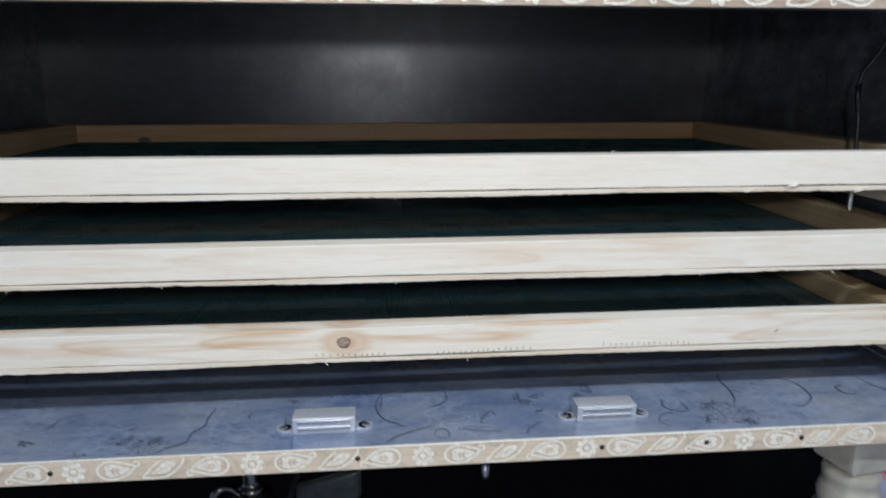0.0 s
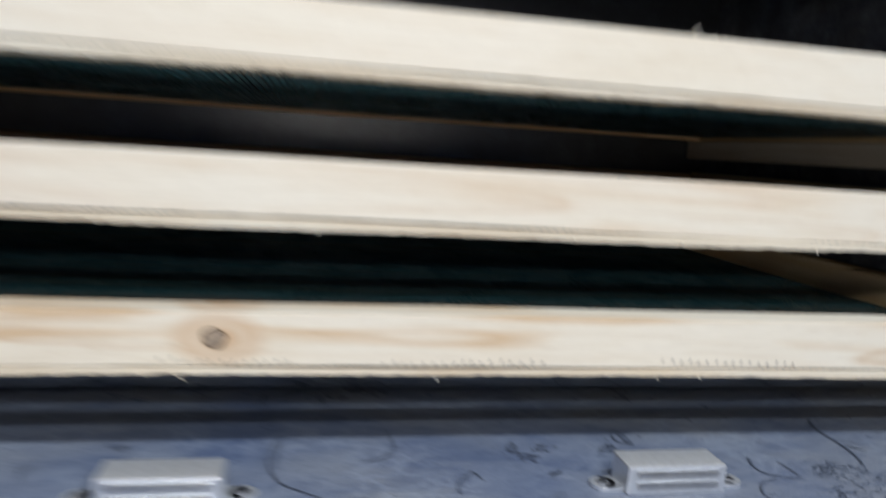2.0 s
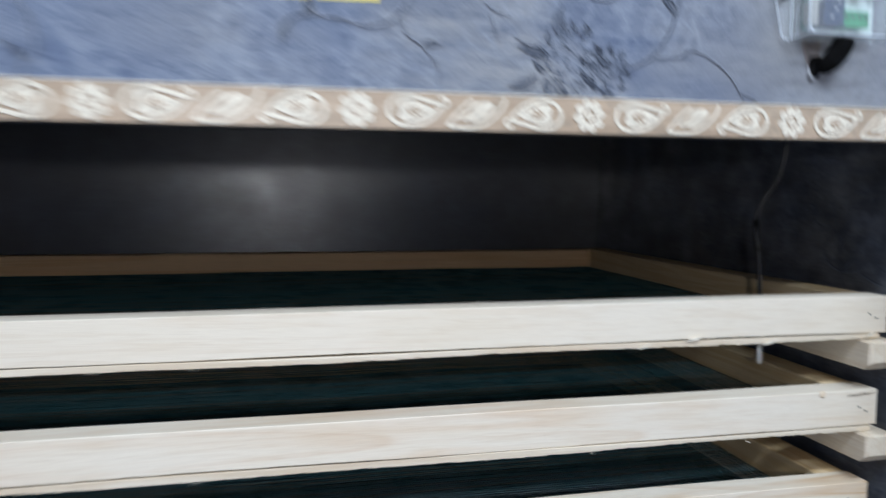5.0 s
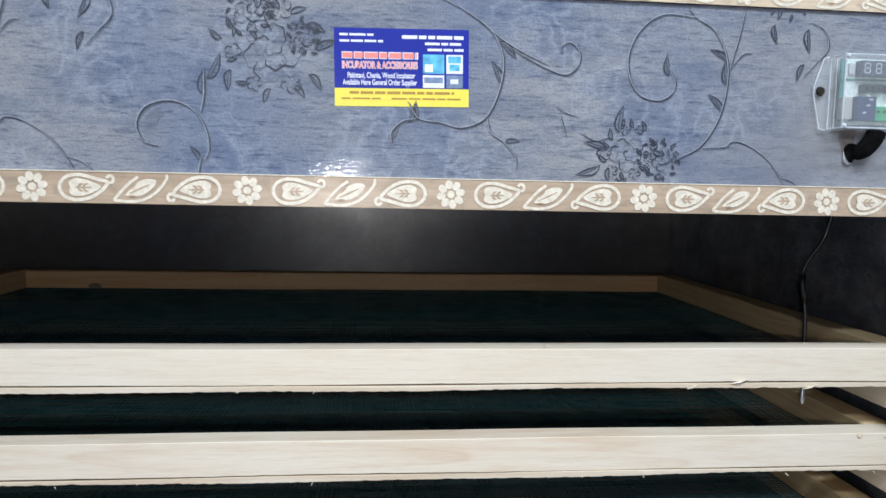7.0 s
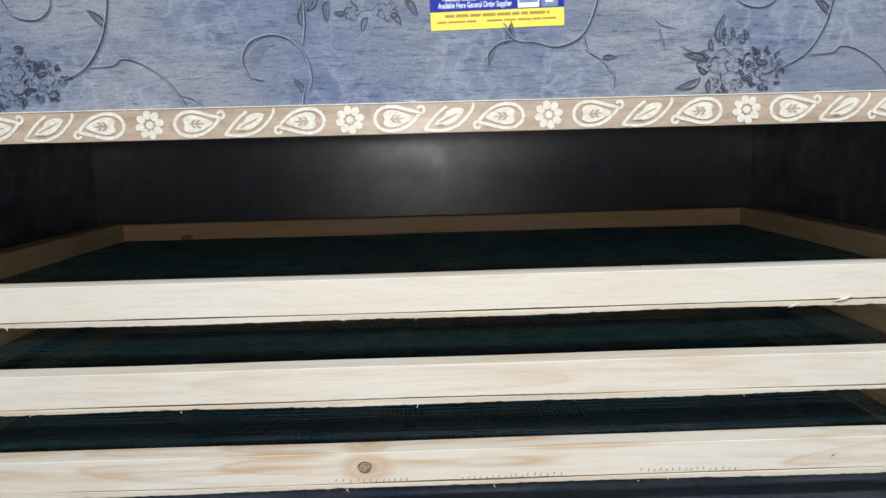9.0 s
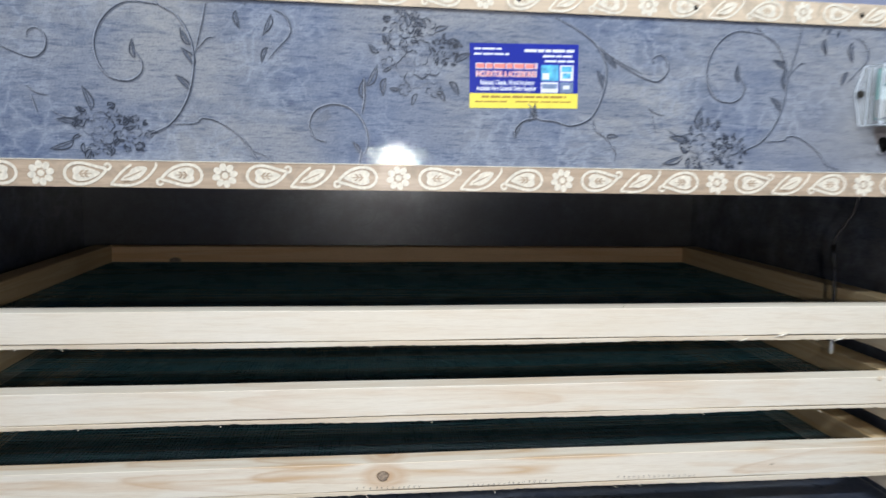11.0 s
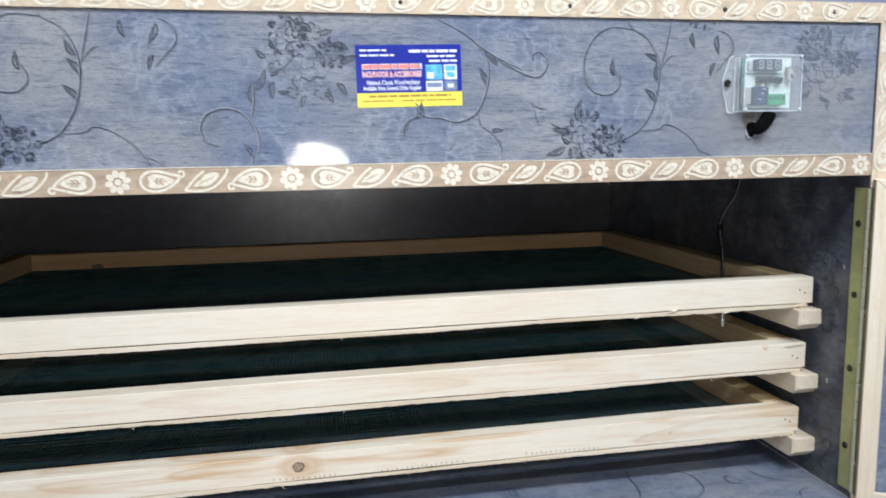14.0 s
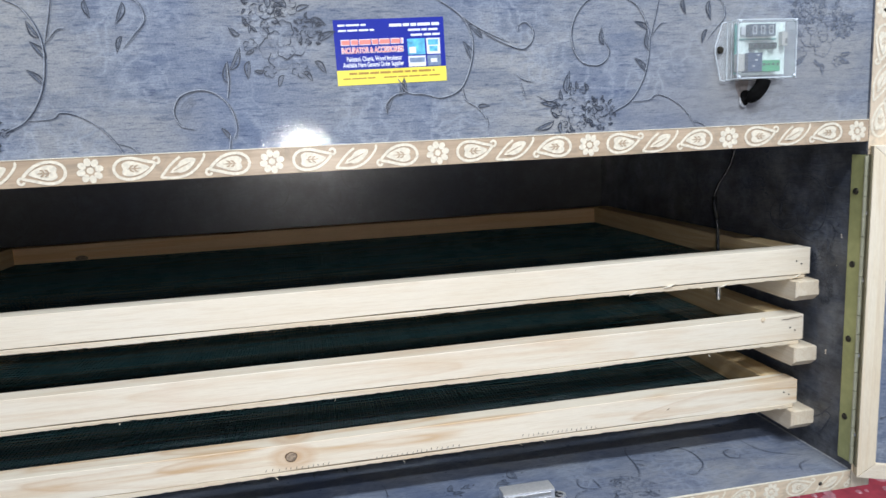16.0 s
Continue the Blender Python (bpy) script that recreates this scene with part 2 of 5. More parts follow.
    swing = 0.10 + 0.06 * blotch
    nt.links.new(ramp(nt, mottle, [(0.34, (rough * (1 + swing),) * 3), (0.66, (rough * (1 - swing),) * 3)]), b.inputs["Roughness"])
    peel = noise_tex(nt, coords(nt, (1, 1, 1)), 600.0, 1.0)
    b.inputs["Specular IOR Level"].default_value = min(1.0, shine)
    if shine > 1.0:
        b.inputs["IOR"].default_value = 1.65
    bump(nt, b, peel, peel_height, 0.0006)
    return mat


M_PINE = pine("pine_x", 0, (0.795, 0.722, 0.590), (0.765, 0.675, 0.530), 0.17)
M_RAIL_TOP = rail_pine("pine_rail_plain", 0.07, (0.80, 0.715, 0.565))
M_RAIL_MID = rail_pine("pine_rail_pinkish", 0.34, (0.795, 0.68, 0.545), None, ((0.12, 0.018, 0.02, -1, 0.34), (0.30, 0.010, -0.03, -1, 0.30), (-0.20, 0.022, -0.03, 1, 0.26)))
M_RAIL_LOW = rail_pine("pine_rail_knotty", 0.85, (0.80, 0.70, 0.54), (-0.0507, 0.0188), ((-0.178, 0.0215, 0.012, 1, 0.55), (-0.290, 0.0235, -0.055, 1, 0.50), (-0.41, 0.019, -0.02, 1, 0.28), (0.285, 0.010, 0.10, 1, 0.45)))
M_LATH = pine("pine_lath", 0, (0.775, 0.695, 0.55), (0.69, 0.58, 0.42), 0.28)
M_PINE_Y = pine("pine_y", 1, (0.85, 0.665, 0.39), (0.76, 0.545, 0.27), 0.40)
M_RUNNER = pine("pine_runner", 1, (0.78, 0.69, 0.54), (0.72, 0.61, 0.45), 0.25)
M_PINE_BACK = pine("pine_back", 0, (0.92, 0.63, 0.335), (0.85, 0.52, 0.245), 0.2)
M_PINE_Z = pine("pine_z", 2, (0.82, 0.735, 0.575), (0.77, 0.66, 0.48), 0.22)
M_END = plain("pine_end_grain", (0.74, 0.60, 0.42), 0.75, 0, 0.2, 220.0, 0.3)
M_PAPER = wallpaper("decor_film_upright", 2, rubbed=(0.385, 0.378))
# the fascia film again in darker tones: shade inside the bay painted in
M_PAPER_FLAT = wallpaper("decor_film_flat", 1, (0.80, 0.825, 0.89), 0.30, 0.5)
M_PAPER_SIDE_SHADED = wallpaper("shaded_decor_film_side", 2, (0.36, 0.362, 0.368), 0.32, 0.5, 0.10, 0.55)
M_PAPER_BACK_SHADED = wallpaper("shaded_decor_film_back", 2, (0.108, 0.110, 0.114), 0.36, 1.1, 0.10, 0.8)
M_PAPER_UNDER_SHADED = wallpaper("shaded_decor_film_flat", 1, (0.15, 0.15, 0.15), 0.40, 0.4)
M_INK_FAINT = plain("decor_ink_faint", (0.085, 0.098, 0.125), 0.35, 0, 0.35, 500.0)
M_INK_PALE = plain("decor_ink_pale", (0.30, 0.325, 0.37), 0.3, 0, 0.3, 500.0)
M_INK = plain("decor_ink", (0.036, 0.044, 0.062), 0.4, 0, 0.3, 300.0)
M_INK_WORN = plain("decor_ink_worn", (0.060, 0.072, 0.100), 0.3, 0, 0.5, 420.0)
M_INK_HAZE = plain("decor_ink_haze", (0.112, 0.132, 0.178), 0.3, 0, 0.35, 420.0)
M_INK_SOFT = plain("decor_ink_soft", (0.135, 0.155, 0.195), 0.35, 0, 0.35, 500.0)
# ink for the back board, darkened with its film to carry the bay's shade
M_INK_BACK_SHADED = plain("decor_ink_back_shaded", (0.012, 0.012, 0.013), 0.40, 0, 0.4, 300.0)
for socket, value in (("IOR", 1.65), ("Specular IOR Level", 1.0)):
    M_INK_BACK_SHADED.node_tree.nodes["Principled BSDF"].inputs[socket].default_value = value
M_CREAM = plain("printed_cream", (0.745, 0.68, 0.545), 0.36, 0, 0.15, 320.0)
M_NET = net_plastic("dark_green_netting")
M_KNOT = plain("knot_wood", (0.30, 0.225, 0.155), 0.6, 0, 0.5, 420.0, 0.3)
M_KNOT_RIM = plain("knot_rim", (0.15, 0.095, 0.055), 0.6, 0, 0.3, 300.0)
M_DARK = plain("dark_mark", (0.16, 0.12, 0.085), 0.7, 0, 0.3, 200.0)
M_STEEL = plain("brushed_steel", (0.62, 0.62, 0.61), 0.34, 1.0, 0.12, 300.0)
M_ALU = plain("satin_aluminium", (0.70, 0.72, 0.75), 0.42, 0.75, 0.08, 400.0)
M_HINGE = plain("olive_brass", (0.42, 0.43, 0.19), 0.45, 0.3, 0.10, 120.0)
M_HINGE_PIN = plain("hinge_knuckle_brass", (0.46, 0.46, 0.33), 0.5, 0.2, 0.10, 120.0)
M_HINGE_DARK = plain("dark_olive_brass", (0.17, 0.15, 0.085), 0.5, 0.3, 0.2, 120.0)
M_JOINT = plain("worn_grey_joint", (0.36, 0.37, 0.39), 0.6, 0, 0.35, 300.0)
M_CATCH_SCREW = plain("dull_screw", (0.27, 0.28, 0.31), 0.38, 0.7, 0.3, 300.0)
M_LEVER = plain("worn_dark_lever", (0.045, 0.050, 0.045), 0.35, 0.2, 0.5, 60.0)
M_SCREW = plain("blackened_screw", (0.045, 0.040, 0.030), 0.45, 0.6, 0.3, 300.0)
M_MATT_BLACK = plain("matt_black", (0.004, 0.004, 0.004), 0.95, 0, 0.3, 80.0)
M_MATT_BLACK.node_tree.nodes["Principled BSDF"].inputs["Specular IOR Level"].default_value = 0.1
M_BLACK = plain("black_rubber", (0.008, 0.008, 0.009), 0.6, 0, 0.2, 80.0)
M_CABLE = plain("black_cable_skin", (0.003, 0.003, 0.003), 0.35, 0, 0.2, 80.0)
M_WHITE = plain("white_plastic", (0.38, 0.38, 0.35), 0.4, 0, 0.05, 90.0)
M_PCB = plain("pale_circuit_board", (0.58, 0.67, 0.64), 0.5, 0, 0.3, 700.0)
M_RELAY = plain("relay_blue", (0.03, 0.05, 0.10), 0.35, 0, 0.15, 200.0)
M_TERMINAL = plain("terminal_green", (0.05, 0.30, 0.13), 0.4, 0, 0.12, 200.0)
M_SOLDER = plain("teal_solder_mask", (0.12, 0.30, 0.27), 0.4, 0, 0.2, 300.0)
M_BUTTON = plain("dark_green_black_plastic", (0.02, 0.035, 0.03), 0.4, 0, 0.5, 900.0)
M_BARED = plain("bared_fibre_board", (0.16, 0.14, 0.13), 0.8, 0, 0.4, 200.0)
M_LCD = plain("display_window", (0.07, 0.09, 0.115), 0.2, 0, 0.1, 200.0)
M_SEG = plain("display_segment", (0.42, 0.45, 0.47), 0.4, 0, 0.05, 200.0)
M_BLUE = plain("sticker_blue", (0.014, 0.026, 0.29), 0.3, 0, 0.06, 150.0)
M_YELLOW = plain("sticker_yellow", (0.86, 0.72, 0.10), 0.32, 0, 0.05, 150.0)
M_PRINT_WHITE = plain("print_white", (0.76, 0.78, 0.85), 0.35, 0, 0.03, 150.0)
M_PRINT_RED = plain("print_salmon", (0.80, 0.26, 0.22), 0.35, 0, 0.06, 300.0)
M_PRINT_BROWN = plain("print_brown", (0.42, 0.25, 0.05), 0.4, 0, 0.06, 300.0)
M_PRINT_CYAN = plain("print_cyan", (0.12, 0.46, 0.68), 0.35, 0, 0.35, 240.0)
M_PRINT_GREY = plain("print_grey", (0.18, 0.24, 0.36), 0.35, 0, 0.35, 240.0)
M_LEG = plain("lacquered_leg_wood", (0.66, 0.61, 0.475), 0.38, 0, 0.18, 38.0)
M_CHROME = plain("tarnished_chrome", (0.21, 0.20, 0.17), 0.24, 1.0, 0.25, 90.0)
M_WALL = plain("lavender_wall_paint", (0.62, 0.65, 0.80), 0.7, 0, 0.05, 14.0, 0.1)
M_CEIL = plain("white_ceiling_paint", (0.78, 0.78, 0.78), 0.8, 0, 0.04, 10.0)
M_FLOOR = plain("blue_grey_floor", (0.13, 0.155, 0.21), 0.45, 0, 0.12, 18.0)
# near-black for the added crate and sheet that stand for the dark below
M_UNDER_DARK = plain("black_sheet", (0.004, 0.004, 0.0045), 0.9, 0, 0.4, 60.0, 0.4)
M_UNDER_DARK.node_tree.nodes["Principled BSDF"].inputs["Specular IOR Level"].default_value = 0.15
M_RED = plain("red_rubber_mat", (0.58, 0.085, 0.105), 0.5, 0, 0.22, 40.0, 0.2)
M_DROP = plain("pale_red_dot", (0.72, 0.31, 0.32), 0.35, 0, 0.15, 90.0)
M_BLUE_PLASTIC = plain("blue_plastic", (0.03, 0.27, 0.86), 0.3, 0, 0.12, 30.0)
M_BLUE_PALE = plain("pale_blue_plastic", (0.22, 0.42, 0.74), 0.35, 0, 0.12, 30.0)
M_FROST = plain("frosted_glass", (0.74, 0.78, 0.82), 0.45, 0, 0.03, 90.0)
M_BOX = plain("white_carton", (0.66, 0.66, 0.74), 0.6, 0, 0.06, 40.0)


def tape(name, quick, lift=1.0, hue=(1.0, 1.0, 1.0)):
    """Brown wood-print edging tape."""
    mat, nt, b = material(name)
    s = [0.08, 0.08, 0.08]
    s[quick] = 1.0
    vec = coords(nt, tuple(s))
    f1 = noise_tex(nt, vec, 420.0, 4.0, 0.6)
    f2 = noise_tex(nt, vec, 60.0, 3.0, 0.6)
    grey = max(0.0, lift - 1.2) * 0.5
    up = lambda c: tuple(min(0.74, k * lift * (1 - grey) + grey * 0.56 * w) for k, w in zip(c, (1.0, 0.88, 0.68)))
    c = mix(nt, 0.5, ramp(nt, f1, [(0.3, up((0.20, 0.135, 0.085))), (0.7, up((0.40, 0.30, 0.205)))]),
            ramp(nt, f2, [(0.3, up((0.24, 0.17, 0.11))), (0.7, up((0.43, 0.33, 0.235)))]))
    c = mix(nt, 1.0, c, hue, "MULTIPLY")
    soil = noise_tex(nt, coords(nt, (0.6, 0.6, 0.6), shift=11.0), 95.0, 5.0, 0.65, 0.8)
    c = mix(nt, ramp(nt, soil, [(0.50, (0,) * 3), (0.62, (0.38,) * 3), (0.74, (0.62,) * 3)]), c, (0.27, 0.225, 0.165))
    nt.links.new(c, b.inputs["Base Color"])
    nt.links.new(ramp(nt, soil, [(0.4, (0.30,) * 3), (0.7, (0.55,) * 3)]), b.inputs["Roughness"])
    return mat


M_TAPE = tape("edging_tape_level", 2, 1.45)
# lightened tape copy: the light washing the bottom edge is in its tone
M_TAPE_LIT = tape("lit_edging_tape_level", 2, 2.25, (1.0, 0.99, 0.96))
M_TAPE_UP = tape("edging_tape_upright", 0, 2.5)


def acrylic():
    """Thin clear sheet: sees through, with a weak gloss and a painted white haze."""
    mat, nt, b = material("clear_acrylic")
    clear = node(nt, "ShaderNodeBsdfTransparent", Color=(0.985, 0.99, 0.99, 1))
    gloss = node(nt, "ShaderNodeBsdfGlossy", Color=(1, 1, 1, 1), Roughness=0.3)
    # flat white stands for the pale reflections that haze the case
    haze_white = node(nt, "ShaderNodeBsdfDiffuse", Color=(0.84, 0.88, 0.89, 1))
    hazy = node(nt, "ShaderNodeMixShader", Fac=0.075)
    nt.links.new(clear.outputs[0], hazy.inputs[1])
    nt.links.new(haze_white.outputs[0], hazy.inputs[2])
    mixed = node(nt, "ShaderNodeMixShader", Fac=0.07)
    nt.links.new(hazy.outputs[0], mixed.inputs[1])
    nt.links.new(gloss.outputs[0], mixed.inputs[2])
    nt.links.new(mixed.outputs[0], nt.nodes["Material Output"].inputs["Surface"])
    return mat


M_ACRYLIC_EDGE = plain("frosty_acrylic_edge", (0.58, 0.63, 0.67), 0.2, 0, 0.2, 400.0)
M_ACRYLIC = acrylic()

# ---- building helpers ----


def part(name, bm, mat, parent=None, label="", smooth=False):
    me = bpy.data.meshes.new(name)
    bm.to_mesh(me)
    bm.free()
    me.materials.append(mat)
    if smooth:
        for p in me.polygons:
            p.use_smooth = True
    ob = new(name, me)
    if parent is not None:
        ob.parent = parent
    if label:
        ob["label"] = label
    return ob


def thing(name, label, category, at=(0, 0, 0), group="", kind=""):
    ob = new(name)
    ob.empty_display_size = 0.02
    ob.location = at
    return tagged(ob, label, category, group, kind)


def box(x0, x1, y0, y1, z0, z1, bevel=0.0, bm=None, seg=2):
    bm = bm or bmesh.new()
    vs = bmesh.ops.create_cube(bm, size=1.0)["verts"]
    for v in vs:
        v.co = Vector(((x0 + x1) / 2 + v.co.x * (x1 - x0), (y0 + y1) / 2 + v.co.y * (y1 - y0), (z0 + z1) / 2 + v.co.z * (z1 - z0)))
    if bevel:
        es = list({e for v in vs for e in v.link_edges})
        bmesh.ops.bevel(bm, geom=es, offset=bevel, segments=seg, affect="EDGES", profile=0.6)
    return bm


def plank(x0, x1, y0, y1, z0, z1, axis, wob, bevel, seed, cuts=40, rag=0.0):
    """A sawn lath with slightly wandering faces along its length."""
    rnd = random.Random(seed)
    ph = [rnd.uniform(0, 6.28) for _ in range(8)]
    bm = bmesh.new()
    lo, hi = ((x0, x1), (y0, y1))[axis]
    rings = []
    for i in range(cuts + 1):
        s = lo + (hi - lo) * i / cuts
        w = [wob * (math.sin(s * 9 + ph[k]) + 0.6 * math.sin(s * 23 + ph[k + 4])) for k in range(4)]
        if axis == 0:
            a0, a1 = y0 + w[0], y1 + w[1]
        else:
            a0, a1 = x0 + w[0], x1 + w[1]
        b0, b1, e = z0 + w[2] + rag * max(-0.4, rnd.gauss(0, 1)), z1 + w[3] * 0.6, bevel
        prof = [(a0 + e, b0), (a1 - e, b0), (a1, b0 + e), (a1, b1 - e), (a1 - e, b1), (a0 + e, b1), (a0, b1 - e), (a0, b0 + e)]
        rings.append([bm.verts.new((s, p, q) if axis == 0 else (p, s, q)) for p, q in prof])
    for r0, r1 in zip(rings, rings[1:]):
        for k in range(8):
            bm.faces.new((r0[k], r0[(k + 1) % 8], r1[(k + 1) % 8], r1[k]))
    bm.faces.new(rings[0])
    bm.faces.new(rings[-1])
    bmesh.ops.recalc_face_normals(bm, faces=bm.faces)
    return bm


def tube(bm, pts, radius, sides=10, cap=True):
    """A round tube through points; radius: one number or one for each point."""
    pts = [Vector(p) for p in pts]
    rad = radius if isinstance(radius, (list, tuple)) else [radius] * len(pts)
    rings, side = [], None
    for i, p in enumerate(pts):
        d = (pts[min(i + 1, len(pts) - 1)] - pts[max(i - 1, 0)]).normalized()
        if side is None:
            side = d.orthogonal().normalized()
        side = (side - d * side.dot(d)).normalized()
        other = d.cross(side)
        rings.append([bm.verts.new(p + (side * math.cos(a) + other * math.sin(a)) * rad[i])
                      for a in (math.tau * k / sides for k in range(sides))])
    for r0, r1 in zip(rings, rings[1:]):
        for k in range(sides):
            bm.faces.new((r0[k], r0[(k + 1) % sides], r1[(k + 1) % sides], r1[k]))
    if cap:
        bm.faces.new(rings[0][::-1])
        bm.faces.new(rings[-1])
    return bm


def smooth_line(ctrl, n=10):
    """Points of a smooth line through the control points (any dimension)."""
    P = [Vector(c) for c in ctrl]
    P = [P[0] * 2 - P[1], *P, P[-1] * 2 - P[-2]]
    out = []
    for a, b, c, d in zip(P, P[1:], P[2:], P[3:]):
        for k in range(n):
            t = k / n
            out.append(0.5 * (2 * b + (c - a) * t + (2 * a - 5 * b + 4 * c - d) * t * t + (3 * b - a - 3 * c + d) * t ** 3))
    out.append(P[-2])
    return out


def lathe(bm, profile, cx, cy, sides=24):
    """A turned body from (radius, z) pairs about the upright through cx, cy."""
    rings = [[bm.verts.new((cx + r * math.cos(math.tau * k / sides), cy + r * math.sin(math.tau * k / sides), z)) for k in range(sides)]
             for r, z in profile]
    for r0, r1 in zip(rings, rings[1:]):
        for k in range(sides):
            bm.faces.new((r0[k], r0[(k + 1) % sides], r1[(k + 1) % sides], r1[k]))
    bm.faces.new(rings[0])
    bm.faces.new(rings[-1])
    bmesh.ops.recalc_face_normals(bm, faces=bm.faces)
    return bm


# ---- printed pattern: shapes in a plane (u, v), laid on a surface by a mapping ----


class Print:
    def __init__(self, bounds):
        self.bounds, self.polys = bounds, []

    def inside(self, p):
        u0, u1, v0, v1 = self.bounds
        return u0 <= p[0] <= u1 and v0 <= p[1] <= v1

    def fill(self, pts):
        if all(self.inside(p) for p in pts):
            self.polys.append([tuple(p[:2]) for p in pts])

    def ribbon(self, pts, width, taper=True, closed=False):
        n = len(pts)
        L, R = [], []
        for i, p in enumerate(pts):
            a, b = (pts[i - 1], pts[(i + 1) % n]) if closed else (pts[max(i - 1, 0)], pts[min(i + 1, n - 1)])
            dx, dy = b[0] - a[0], b[1] - a[1]
            l = math.hypot(dx, dy) or 1.0
            t = i / (n - 1)
            w = width * (0.35 + 0.65 * math.sin(math.pi * min(1, 0.08 + t * 0.9)) if taper else 1.0) / 2
            L.append((p[0] - dy / l * w, p[1] + dx / l * w))
            R.append((p[0] + dy / l * w, p[1] - dx / l * w))
        idx = range(n if closed else n - 1)
        for i in idx:
            j = (i + 1) % n
            self.fill([L[i], R[i], R[j], L[j]])

    def mesh(self, to3d):
        bm = bmesh.new()
        for k, poly in enumerate(self.polys):
            bm.faces.new([bm.verts.new(to3d(u, v, (k % 61) * 4e-6)) for u, v in poly])
        return bm


def line(*flat):
    pts = [(flat[i], flat[i + 1], 0) for i in range(0, len(flat), 2)]
    return [(p.x, p.y) for p in smooth_line(pts, 9)]


def spiral(cx, cy, r0, r1, a0, a1, n=28):
    return [(cx + (r0 + (r1 - r0) * i / n) * math.cos(radians(a0 + (a1 - a0) * i / n)),
             cy + (r0 + (r1 - r0) * i / n) * math.sin(radians(a0 + (a1 - a0) * i / n))) for i in range(n + 1)]


def leaf(pr, soft, u, v, length, ang, fat=0.32):
    """A bent, pointed engraved leaf: one strong edge, a fine one, a vein, a shaded half."""
    ca, sa = math.cos(radians(ang)), math.sin(radians(ang))
    bend = 0.22 if (u * 9173.0) % 1.0 > 0.5 else -0.22
    side = -1 if bend > 0 else 1
    put = lambda s, t: (u + (s * ca - (t * side + bend * s * s) * sa) * length, v + (s * sa + (t * side + bend * s * s) * ca) * length)
    up = [put(i / 9, fat * math.sin(math.pi * (i / 9) ** 0.75)) for i in range(10)]
    dn = [put(i / 9, -fat * 0.45 * math.sin(math.pi * (i / 9) ** 1.1)) for i in range(10)]
    mid = [put(i / 9 * 0.94, 0.03) for i in range(10)]
    pr.ribbon(up, 0.0010)
    pr.ribbon(dn, 0.0006)
    if length > 0.011:
        pr.ribbon(mid, 0.0004)
    for k in range(1, 8):
        soft.fill([dn[k], dn[k + 1], mid[k + 1], mid[k]])
    for k in range(2, 8, 2):
        soft.ribbon([put(k / 9, 0.04), put(k / 9 + 0.10, fat * 0.75 * math.sin(math.pi * k / 9))], 0.0004, False)


def floret(pr, soft, u, v, r, turn, rnd):
    """A small five-petalled flower: broken rims and short hatches at the roots."""
    for k in range(5):
        a = turn + 72 * k + rnd.uniform(-12, 12)
        cu, cv = u + 0.62 * r * math.cos(radians(a)), v + 0.62 * r * math.sin(radians(a))
        rim = [(cu + 0.46 * r * math.cos(radians(a + b)) * rnd.uniform(0.9, 1.1), cv + 0.40 * r * math.sin(radians(a + b)) * rnd.uniform(0.9, 1.1)) for b in range(-130, 131, 26)]
        cut = rnd.randint(3, 8)
        pr.ribbon(rim[:cut + 1], rnd.uniform(0.0005, 0.0009))
        soft.ribbon(rim[cut:], 0.0006)
        soft.ribbon([(u + 0.15 * r * math.cos(radians(a)), v + 0.15 * r * math.sin(radians(a))), (cu, cv)], 0.0006)


def rose(pr, soft, u, v, r, seed):
    """A full smooth blossom of a few curling petals among small flowers, buds and pointed leaves."""
    rnd = random.Random(seed)
    tilt = rnd.uniform(0, 360)
    for k in range(9):
        d = (0.05, 0.14, 0.20, 0.30, 0.36, 0.42, 0.46, 0.50, 0.52)[k] * r
        rad = (0.12, 0.18, 0.24, 0.27, 0.30, 0.33, 0.36, 0.34, 0.36)[k] * r
        a0 = tilt + 137.5 * k
        cu, cv = u + d * math.cos(radians(a0)), v + d * math.sin(radians(a0))
        arc = [(cu + rad * (1 + 0.10 * math.sin(b * 0.09 + k)) * math.cos(radians(a0 + b)), cv + rad * (1 + 0.08 * math.cos(b * 0.11 + k)) * math.sin(radians(a0 + b))) for b in range(-115, 116, 14)]
        cut = rnd.randint(5, 12)
        (pr if k > 3 or rnd.random() < 0.5 else soft).ribbon(arc[:cut + 1], rnd.uniform(0.0005, 0.0009))
        soft.ribbon(arc[cut:], 0.0007)
        for _ in range(3):
            b = radians(a0 + rnd.uniform(-80, 80))
            soft.ribbon([(cu + rad * q * math.cos(b), cv + rad * q * math.sin(b)) for q in (0.62, 0.78, 0.93)], 0.0005)
    for k in range(6):
        a = 60 * k + tilt + rnd.uniform(-22, 22)
        d = r * rnd.uniform(0.95, 1.25)
        floret(pr, soft, u + d * math.cos(radians(a)), v + d * math.sin(radians(a)), r * rnd.uniform(0.20, 0.32), rnd.uniform(0, 72), rnd)
    for k in range(13):
        a = 360 / 13 * k + rnd.uniform(-14, 14)
        d = r * rnd.uniform(0.85, 1.3)
        leaf(pr, soft, u + d * math.cos(radians(a)), v + d * math.sin(radians(a)), r * rnd.uniform(0.30, 0.60), a + rnd.uniform(-55, 55), 0.24)


